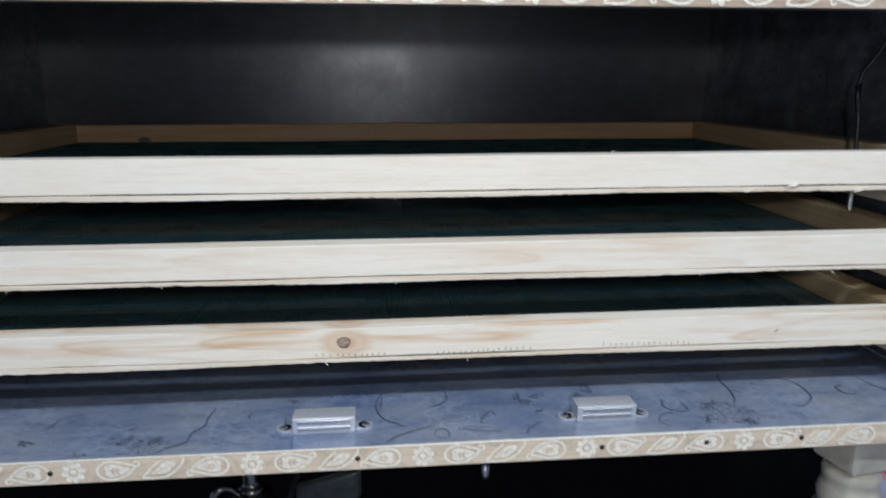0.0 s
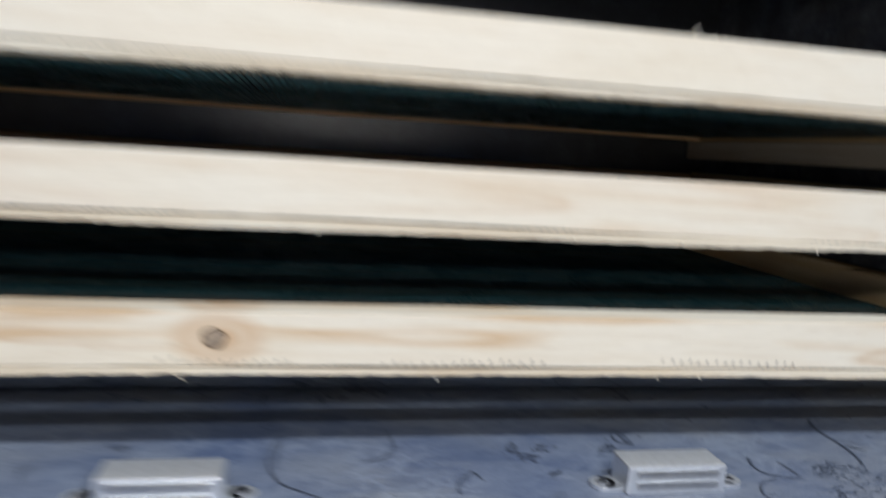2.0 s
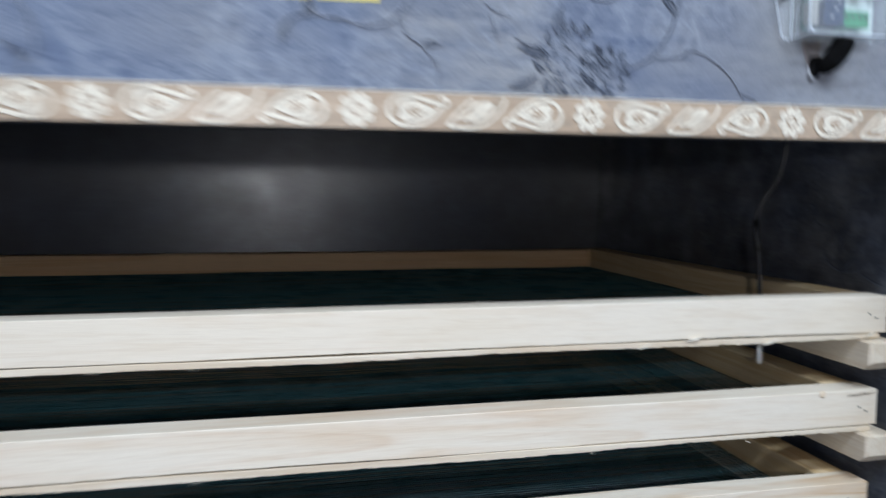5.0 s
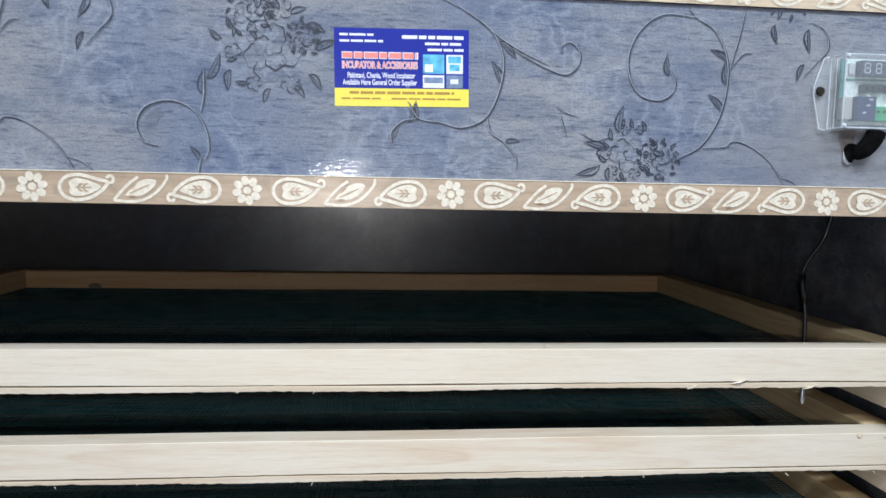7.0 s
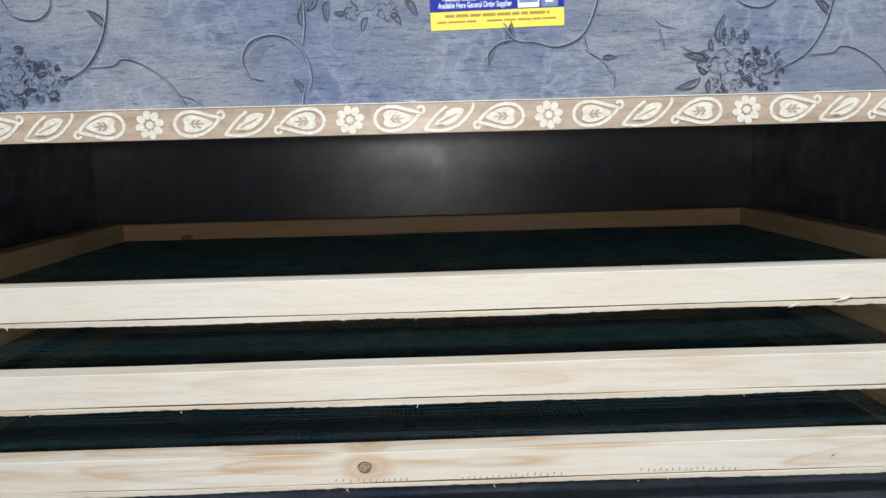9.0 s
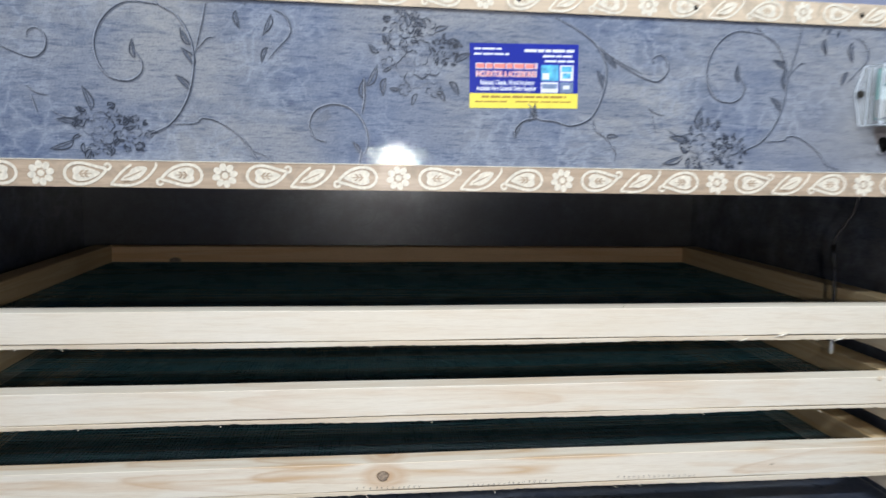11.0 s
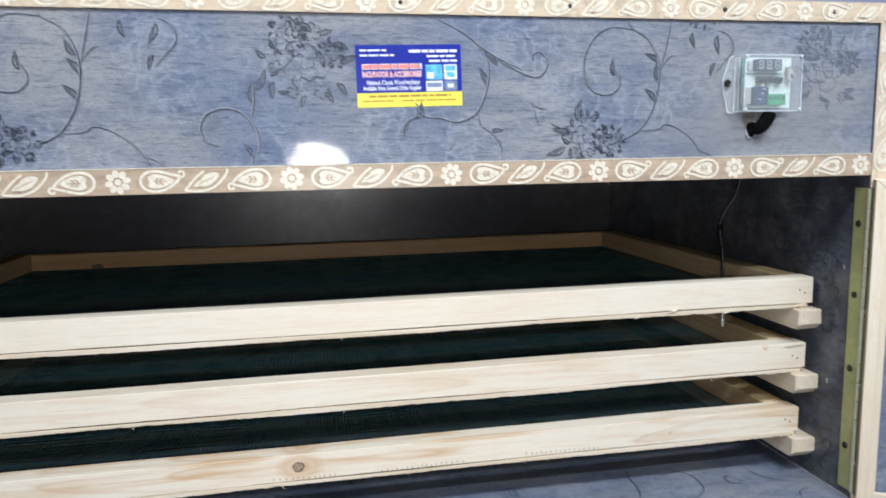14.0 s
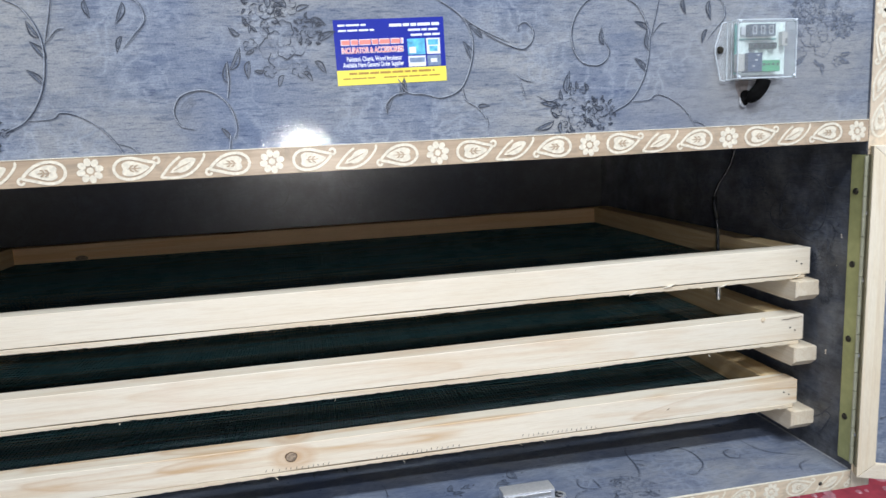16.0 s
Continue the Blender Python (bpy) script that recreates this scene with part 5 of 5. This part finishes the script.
CX0, CX1, CZ0, CZ1, CD = 0.2600, 0.3178, 0.3885, 0.4385, 0.0195
bm = bmesh.new()
th = 0.0016
box(CX0, CX1, FY - CD, FY - CD + th, CZ0, CZ1, 0.0005, bm)
for a, b, c, d in ((CX0, CX0 + th, CZ0, CZ1), (CX1 - th, CX1, CZ0, CZ1), (CX0 + th, CX1 - th, CZ0, CZ0 + th), (CX0 + th, CX1 - th, CZ1 - th, CZ1)):
    box(a, b, FY - CD + th + 0.0001, FY - 0.003, c, d, 0.0003, bm)
case = kpart("case", bm, M_ACRYLIC, "clear acrylic case")
bm = bmesh.new()
out = [(CX0 + 0.0, CZ0), (CX0 - 0.0045, CZ0 + 0.001), (CX0 - 0.0098, CZ0 + 0.024), (CX0 - 0.0098, CZ0 + 0.030), (CX0 - 0.0035, CZ1 - 0.001), (CX0, CZ1), (CX1, CZ1), (CX1, CZ0)]
f = bm.faces.new([bm.verts.new((a, FY - 0.0004, b)) for a, b in out])
ext = bmesh.ops.extrude_face_region(bm, geom=[f])
bmesh.ops.translate(bm, verts=[v for v in ext["geom"] if isinstance(v, bmesh.types.BMVert)], vec=(0, -0.0024, 0))
bmesh.ops.recalc_face_normals(bm, faces=bm.faces)
plate = kpart("base_plate", bm, M_ACRYLIC, "clear base plate with a screw ear")
case.visible_shadow = plate.visible_shadow = False
kpart("screw", tube(bmesh.new(), [(CX0 - 0.0052, FY - 0.0028, CZ0 + 0.0265), (CX0 - 0.0052, FY - 0.0046, CZ0 + 0.0265)], [0.0034, 0.0024], 12), M_SCREW, "black fixing screw")
# bright sawn edges of the clear sheets
def edge(*pts):
    kpart("clear_edge", tube(bmesh.new(), pts, 0.00042, 6), M_ACRYLIC_EDGE, "frosty line for a sheet edge and its reflections", case)


for x in (CX0 + 0.0008, CX1 - 0.0008):
    edge((x, FY - CD, CZ0), (x, FY - CD, CZ1))
    for z in (CZ0 + 0.0008, CZ1 - 0.0008):
        edge((x, FY - CD, z), (x, FY - 0.003, z))
for z in (CZ0 + 0.0008, CZ1 - 0.0008):
    edge((CX0, FY - CD, z), (CX1, FY - CD, z))
edge(*[(a, FY - 0.0026, b) for a, b in out[:6]])
edge((CX1, FY - 0.0026, CZ0), (CX1, FY - 0.0026, CZ1))
# two pale bars added as painted reflections in the case's left side
edge((CX0 + 0.0012, FY - 0.0032, CZ0 + 0.001), (CX0 + 0.0012, FY - 0.0032, CZ1 - 0.001))
edge((CX0 + 0.0058, FY - 0.0030, CZ0 + 0.001), (CX0 + 0.0058, FY - 0.0030, CZ1 - 0.001))


def block(name, x0, x1, z0, z1, deep, mat, label="", parent=None, bevel=0.0004, foot=0.0071):
    """A component on the board; deep: how far its face stands off the fascia."""
    return kpart(name, box(x0, x1, FY - deep, FY - foot, z0, z1, bevel), mat, label, parent)


board = block("circuit_board", 0.2690, 0.3150, 0.3925, 0.4370, 0.0070, M_PCB, "pale circuit board", foot=0.0056)
block("display", 0.2762, 0.3010, 0.4248, 0.4350, 0.0135, M_LCD, "dark three-digit display, unlit", board)
for i in range(3):
    bx, bz = 0.2805 + i * 0.0080, 0.4299
    bm = bmesh.new()
    for sx, sz, sw, sh in ((0, 0.0032, 0.0016, 0.0004), (0, 0, 0.0016, 0.0004), (0, -0.0032, 0.0016, 0.0004),
                           (-0.0018, 0.0016, 0.0004, 0.0013), (0.0018, 0.0016, 0.0004, 0.0013), (-0.0018, -0.0016, 0.0004, 0.0013), (0.0018, -0.0016, 0.0004, 0.0013)):
        box(bx + sx - sw, bx + sx + sw, FY - 0.0139, FY - 0.0136, bz + sz - sh, bz + sz + sh, bm=bm)
    kpart("digit", bm, M_SEG, "grey seven-segment figure 8", board)
block("solder_line", 0.2655, 0.2682, 0.3935, 0.4360, 0.0068, M_SOLDER, "teal edge strip of the board", board)
block("chip", 0.2708, 0.2752, 0.4262, 0.4336, 0.0090, M_SEG, "pale grey chip", board)
block("solder_line", 0.2697, 0.3055, 0.4222, 0.4236, 0.0078, M_SOLDER, "teal strip under the display", board)
for i in range(3):
    x = 0.2793 + i * 0.0090
    block("push_button", x, x + 0.0066, 0.4143, 0.4196, 0.0115, M_BUTTON, "black push button", board)
    kpart("button_cap", tube(bmesh.new(), [(x + 0.0033, FY - 0.0116, 0.4170), (x + 0.0033, FY - 0.0136, 0.4170)], 0.0013, 10), M_BLACK, parent=board, smooth=False)
    block("resistor", x + 0.0066, x + 0.0086, 0.4150, 0.4164, 0.0082, M_SEG, "", board, 0.0002)
block("relay", 0.2729, 0.2866, 0.3948, 0.4106, 0.0165, M_RELAY, "dark blue relay block", board)
for x, z in ((0.2795, 0.4040), (0.2768, 0.3990), (0.2812, 0.4080)):
    block("print_mark", x, x + 0.0026, z, z + 0.0012, 0.0168, M_SEG, "", board, 0.0, 0.0164)
block("terminal_block", 0.2873, 0.3049, 0.3948, 0.4043, 0.0150, M_TERMINAL, "green screw terminal block", board)
for i in range(4):
    bx, bz = 0.2893 + i * 0.0044, 0.4008
    kpart("terminal_screw", tube(bmesh.new(), [(bx, FY - 0.0150, bz), (bx, FY - 0.0153, bz)], 0.0011, 8), M_SCREW, parent=board)
block("connector", 0.3085, 0.3140, 0.4165, 0.4285, 0.0120, M_WHITE, "white plug connector", board)
block("connector_pin", 0.3115, 0.3132, 0.4185, 0.4225, 0.0124, M_BLACK, "", board, 0.0002, 0.0119)
block("trimmer", 0.2654, 0.2727, 0.3956, 0.4105, 0.0120, M_WHITE, "cream plastic component", board)
for x in (CX0 + 0.0022, CX1 - 0.0022):
    for z in (CZ0 + 0.002, CZ1 - 0.002):
        kpart("case_stud", tube(bmesh.new(), [(x, FY - CD - 0.0002, z), (x, FY - CD - 0.0012, z)], [0.0017, 0.0010], 10), M_ACRYLIC_EDGE, smooth=True)
# cable hole below the case, the film torn round it
# no opening is cut: a flat black patch paints the hole's dark inside
bm = bmesh.new()
hole = [(0.2822 + 0.0052 * math.cos(a) + 0.0012 * math.sin(2 * a), FY - 0.0005, 0.3735 + 0.0068 * math.sin(a)) for a in (math.tau * i / 20 for i in range(20))]
bm.faces.new([bm.verts.new(p) for p in hole])
bmesh.ops.recalc_face_normals(bm, faces=bm.faces)
kpart("cable_hole", bm, M_MATT_BLACK, "cable hole, its dark inside painted as a flat patch")
bm = bmesh.new()
bm.faces.new([bm.verts.new((x, FY - 0.0004, z)) for x, z in ((0.2715, 0.3895), (0.2722, 0.3830), (0.2752, 0.3755), (0.2762, 0.3690), (0.2782, 0.3672), (0.2800, 0.3720), (0.2835, 0.3800), (0.2850, 0.3895))])
bmesh.ops.recalc_face_normals(bm, faces=bm.faces)
kpart("bared_board", bm, M_BARED, "grey-brown bared board round the hole")
bm = tube(bmesh.new(), smooth_line([(0.2765, FY - 0.0006, 0.3740), (0.2768, FY - 0.0010, 0.3690), (0.2792, FY - 0.0012, 0.3660), (0.2830, FY - 0.0006, 0.3662)], 6), [0.0003 + 0.0008 * math.sin(math.pi * k / 18) for k in range(19)], 6)
kpart("chipped_edge", bm, M_JOINT, "pale chipped film edge")
bm = tube(bmesh.new(), smooth_line([(0.2945, FY - 0.0085, 0.3884), (0.2925, FY - 0.0080, 0.3830), (0.2890, FY - 0.0065, 0.3775), (0.2850, FY - 0.0040, 0.3730), (0.2822, FY - 0.0014, 0.3712)], 7), [0.0060] * 18 + [0.0055, 0.0053, 0.0051, 0.0048, 0.0045, 0.0041, 0.0037, 0.0032, 0.0027, 0.0022, 0.0016], 14)
kpart("cable_sleeve", bm, M_MATT_BLACK, "thick black cable sleeve", smooth=True)

# ---- sticker on the fascia ----
sticker = thing("shop_sticker", "glossy blue and yellow printed shop sticker on the fascia", "sticker", (-0.0335, FY, 0.4210))
sticker.rotation_euler = (0, -radians(1.15), 0)
SW, SH = 0.0878, 0.0500


def card(name, u0, u1, v0, v1, lift, mat, label="", bevel=0.0):
    """u to the right and v down, both from 0 to 1 over the sticker."""
    bm = box(-SW / 2 + SW * u0, -SW / 2 + SW * u1, -0.0003 - lift, -0.0001 - max(0.0, lift - 0.00012), SH / 2 - SH * v1, SH / 2 - SH * v0, bevel)
    return part(name, bm, mat, sticker, label)


card("blue_field", 0, 1, 0, 0.765, 0.0, M_BLUE, "deep blue printed field")
card("yellow_band", 0, 1, 0.768, 1, 0.0, M_YELLOW, "yellow printed band")


def bars(name, rows, mat, lift=0.0002, seed=1):
    """Plain bars that stand for unreadable or private print: (u0, u1, v, height)."""
    rnd = random.Random(seed)
    for u0, u1, v, h in rows:
        u = u0
        while u < u1 - 0.01:
            w = min(rnd.uniform(0.05, 0.13), u1 - u)
            bm = box(-SW / 2 + SW * u, -SW / 2 + SW * (u + w), -0.0003 - lift, -0.0001 - lift, SH / 2 - SH * (v + h * 0.86), SH / 2 - SH * (v + h * 0.14))
            part(name, bm, mat, sticker)
            u += w + 0.012


bars("print_bar", [(0.04, 0.29, 0.065, 0.040), (0.04, 0.36, 0.145, 0.040), (0.50, 0.96, 0.075, 0.062), (0.67, 0.96, 0.165, 0.046), (0.69, 0.96, 0.242, 0.046)], M_PRINT_WHITE)
bars("print_bar", [(0.11, 0.89, 0.80, 0.046), (0.05, 0.34, 0.885, 0.028), (0.42, 0.95, 0.885, 0.028)], M_PRINT_BROWN, seed=3)
# name shown as plain salmon blocks with a pale rim
bars("name_block", [(0.055, 0.62, 0.285, 0.125)], M_PRINT_WHITE, 0.0002, 7)
bars("name_block", [(0.060, 0.61, 0.300, 0.095)], M_PRINT_RED, 0.00035, 7)
for u0, u1, v0, v1, mat in ((0.655, 0.815, 0.325, 0.570, M_PRINT_CYAN), (0.830, 0.955, 0.325, 0.570, M_PRINT_WHITE), (0.655, 0.815, 0.590, 0.755, M_PRINT_WHITE), (0.830, 0.955, 0.590, 0.755, M_PRINT_GREY)):
    card("picture", u0, u1, v0, v1, 0.0002, mat)
for u0, u1, v0, v1, mat in ((0.668, 0.73, 0.45, 0.55, M_PRINT_WHITE), (0.845, 0.94, 0.345, 0.43, M_PRINT_CYAN), (0.855, 0.93, 0.45, 0.53, M_PRINT_CYAN), (0.665, 0.805, 0.62, 0.69, M_PRINT_GREY), (0.86, 0.92, 0.64, 0.70, M_PRINT_WHITE)):
    card("picture", u0, u1, v0, v1, 0.00035, mat)


def words(text, u, v, size, mat, bold, wanted, lift=0.0006):
    cu = bpy.data.curves.new("lettering", "FONT")
    cu.body, cu.size, cu.align_x, cu.align_y, cu.offset = text, size, "CENTER", "CENTER", bold
    tmp = new("lettering_source", cu)
    bpy.context.view_layer.update()
    me = bpy.data.meshes.new_from_object(tmp.evaluated_get(bpy.context.evaluated_depsgraph_get()))
    bpy.data.objects.remove(tmp)
    me.transform(Matrix.Rotation(radians(90), 4, "X"))
    wide = max(p.co.x for p in me.vertices) - min(p.co.x for p in me.vertices)
    me.transform(Matrix.Diagonal((wanted * SW / wide, 1, 1, 1)))
    me.transform(Matrix.Translation((-SW / 2 + SW * u, -lift, SH / 2 - SH * v)))
    me.materials.clear()
    me.materials.append(mat)
    ob = new("lettering", me)
    ob.parent = sticker
    ob["label"] = "printed lettering"


words("INCUBATOR & ACCESSORIES", 0.335, 0.475, 0.0060, M_PRINT_WHITE, 0.0004, 0.56)
words("INCUBATOR & ACCESSORIES", 0.335, 0.475, 0.0060, M_PRINT_RED, 0.00008, 0.55, 0.0008)
words("Pakistani, Chania, Wood Incubator", 0.345, 0.605, 0.0050, M_PRINT_WHITE, 0.00012, 0.50)
words("Available Here General Order Supplier", 0.335, 0.695, 0.0050, M_PRINT_WHITE, 0.00012, 0.55)

# ---- under the cabinet ----
tap = thing("gas_valve", "tarnished chrome pipe valve with bent pipes under the cabinet", "valve", (-0.24, 0.13, -0.2))


def vpart(name, bm, mat=None, label="", smooth=True):
    bmesh.ops.translate(bm, verts=bm.verts, vec=(0.24, -0.13, 0.2))
    return part(name, bm, mat or M_CHROME, tap, label, smooth)


thread = [(0.0072 + 0.0016 * (i % 2), -0.050 - 0.0034 * i) for i in range(17)]
vpart("neck", lathe(bmesh.new(), [(0.006, -0.045)] + thread + [(0.0105, -0.108), (0.0130, -0.110), (0.0135, -0.114)], -0.24, 0.13, 18), label="threaded neck")
vpart("valve_body", lathe(bmesh.new(), [(0.012, -0.1142), (0.016, -0.117), (0.0205, -0.122), (0.0218, -0.126), (0.0218, -0.131), (0.0205, -0.134), (0.0170, -0.139), (0.0150, -0.150), (0.0120, -0.17), (0.0115, -0.42)], -0.24, 0.13, 24), label="domed valve body and stem")
for run, fat in (([(-0.250, 0.124, -0.118), (-0.261, 0.116, -0.103), (-0.270, 0.112, -0.105), (-0.274, 0.112, -0.118), (-0.269, 0.115, -0.132), (-0.260, 0.120, -0.150)], 0.0042),
                 ([(-0.246, 0.114, -0.124), (-0.255, 0.106, -0.110), (-0.261, 0.104, -0.118), (-0.263, 0.105, -0.135), (-0.262, 0.108, -0.16)], 0.0040),
                 ([(-0.230, 0.122, -0.128), (-0.220, 0.116, -0.118), (-0.214, 0.118, -0.128), (-0.208, 0.124, -0.15)], 0.0040),
                 ([(-0.208, 0.15, -0.15), (-0.200, 0.145, -0.122), (-0.193, 0.14, -0.100), (-0.188, 0.138, -0.086)], 0.0042)):
    vpart("bent_pipe", tube(bmesh.new(), smooth_line(run, 8), fat, 12), label="bent chrome pipe")
bm = box(-0.196, -0.132, 0.118, 0.130, -0.132, -0.098, 0.007, seg=3)
for v in bm.verts:
    v.co.z += (v.co.x + 0.16) * 0.25
vpart("lever", bm, M_LEVER, "flat worn lever")
bolt = thing("hanging_bolt", "small steel bolt hanging below the cabinet's bottom board", "bolt", (-0.012, 0.1, -0.019))
bm = tube(bmesh.new(), [(-0.012, 0.1, -0.019), (-0.012, 0.1, -0.080)], 0.0018, 8)
tube(bm, [(-0.012, 0.1, -0.080), (-0.012, 0.1, -0.092), (-0.012, 0.1, -0.096)], [0.004, 0.004, 0.002], 10)
bmesh.ops.translate(bm, verts=bm.verts, vec=(0.012, -0.1, 0.019))
part("shank", bm, M_STEEL, bolt, "steel bolt shank", True)


def sheet(x0, x1, y0, y1, z, n, amp, seed, thick=0.004):
    """A loosely lying sheet with folds."""
    bm = bmesh.new()
    g = [[bm.verts.new((x0 + (x1 - x0) * i / n, y0 + (y1 - y0) * j / n,
                        z + thick + amp * (0.5 + 0.5 * noise.noise(Vector((i * 0.35 + seed, j * 0.35, seed)))))) for i in range(n + 1)] for j in range(n + 1)]
    for j in range(n):
        for i in range(n):
            bm.faces.new((g[j][i], g[j][i + 1], g[j + 1][i + 1], g[j + 1][i]))
    rim = [g[0][i] for i in range(n + 1)] + [g[j][n] for j in range(1, n + 1)] + [g[n][i] for i in range(n - 1, -1, -1)] + [g[j][0] for j in range(n - 1, 0, -1)]
    low = [bm.verts.new((v.co.x, v.co.y, z)) for v in rim]
    for k in range(len(rim)):
        m = (k + 1) % len(rim)
        bm.faces.new((rim[k], low[k], low[m], rim[m]))
    bmesh.ops.recalc_face_normals(bm, faces=bm.faces)
    return bm


# crate and sheet are made up, to turn the space under the cabinet black
crate = thing("under_dark_crate", "large black crate added to darken the gap and carry the cabinet's rear", "crate", (-0.04, 0.50, rz0))
part("crate_body", box(-0.60, 0.60, -0.14, 0.10, 0.0, BOT - rz0 - 0.0305, 0.006), M_UNDER_DARK, crate, "black crate body")
part("crate_lid", box(-0.605, 0.605, -0.145, 0.105, BOT - rz0 - 0.03, BOT - rz0, 0.004), M_UNDER_DARK, crate, "black crate lid")
tagged(part("black_sheet", sheet(-0.66, 0.56, -0.1, 0.345, rz0, 24, 0.03, 3.3), M_UNDER_DARK, smooth=True), "crumpled black sheet added to stand for the dark under the cabinet", "sheet")
mat_ob = thing("rubber_mat", "red rubber mat with pale raised dots beside the cabinet", "mat", (1.3, 0.5, rz0))
bm = box(0.70, 1.9, 0.02, 1.2, rz0, rz0 + 0.006, 0.002)
bmesh.ops.translate(bm, verts=bm.verts, vec=(-1.3, -0.5, -rz0))
part("mat_base", bm, M_RED, mat_ob, "red rubber base")
verts, faces = [], []
rnd = random.Random(8)
for i in range(900):
    x, y, r = rnd.uniform(0.72, 1.45), rnd.uniform(0.2, 1.18), rnd.choice((0.004, 0.006, 0.010))
    b = len(verts)
    for rr, zz in ((1.0, 0.006), (0.7, 0.0085), (0.25, 0.0095)):
        verts.extend([(x - 1.3 + r * rr * math.cos(a), y - 0.5 + r * rr * 1.3 * math.sin(a), zz) for a in (math.tau * k / 8 for k in range(8))])
    for ring in range(2):
        for k in range(8):
            faces.append((b + ring * 8 + k, b + ring * 8 + (k + 1) % 8, b + ring * 8 + 8 + (k + 1) % 8, b + ring * 8 + 8 + k))
    faces.append(tuple(b + 16 + k for k in range(8)))
me = bpy.data.meshes.new("dots")
me.from_pydata(verts, [], faces)
me.materials.append(M_DROP)
dots = new("dots", me)
dots.parent = mat_ob
tagged(dots, "pale raised dots", kind="stuff")

carton = thing("carton", "small white cardboard carton on the floor", "carton", (0.60, 0.31, rz0))
bm = box(-0.035, 0.075, -0.05, 0.06, 0.0, 0.118, 0.002)
body = part("box_body", bm, M_BOX, carton, "white carton walls")
part("box_flap", box(-0.035, 0.075, -0.051, 0.01, 0.1185, 0.120, 0.0004), M_BOX, carton)

# things to the right of the cabinet, behind its door
cup = thing("cupboard", "pale lavender painted low cupboard beside the cabinet", "cupboard", (1.25, 0.75, rz0))
TZ = 0.372
part("carcass", box(-0.255, 0.40, -0.22, 0.25, 0.22, TZ - rz0 - 0.0205, 0.003), M_WALL, cup, "lavender painted carcass")
part("plinth", box(-0.02, 0.36, 0.0, 0.22, 0.0, 0.2195, 0.003), M_WALL, cup, "set-back plinth")
part("worktop", box(-0.262, 0.41, -0.235, 0.255, TZ - rz0 - 0.02, TZ - rz0, 0.003), M_WALL, cup)
tub = thing("plastic_container", "blue plastic container with a paler base on a cupboard", "container", (1.085, 0.62, TZ))
part("body", lathe(bmesh.new(), [(0.060, 0.032), (0.066, 0.034), (0.068, 0.040), (0.068, 0.062), (0.066, 0.066), (0.05, 0.068)], 0, 0, 28), M_BLUE_PLASTIC, tub, "blue plastic body", True)
part("base", lathe(bmesh.new(), [(0.058, 0.0), (0.063, 0.003), (0.064, 0.029), (0.058, 0.0315)], 0, 0, 28), M_BLUE_PALE, tub, "paler blue base", True)
part("knob", tube(bmesh.new(), [(-0.255, -0.19, TZ - rz0 - 0.055), (-0.262, -0.19, TZ - rz0 - 0.055), (-0.275, -0.19, TZ - rz0 - 0.055), (-0.280, -0.19, TZ - rz0 - 0.055)], [0.008, 0.013, 0.013, 0.008], 16), M_MATT_BLACK, cup, "black round knob", True)
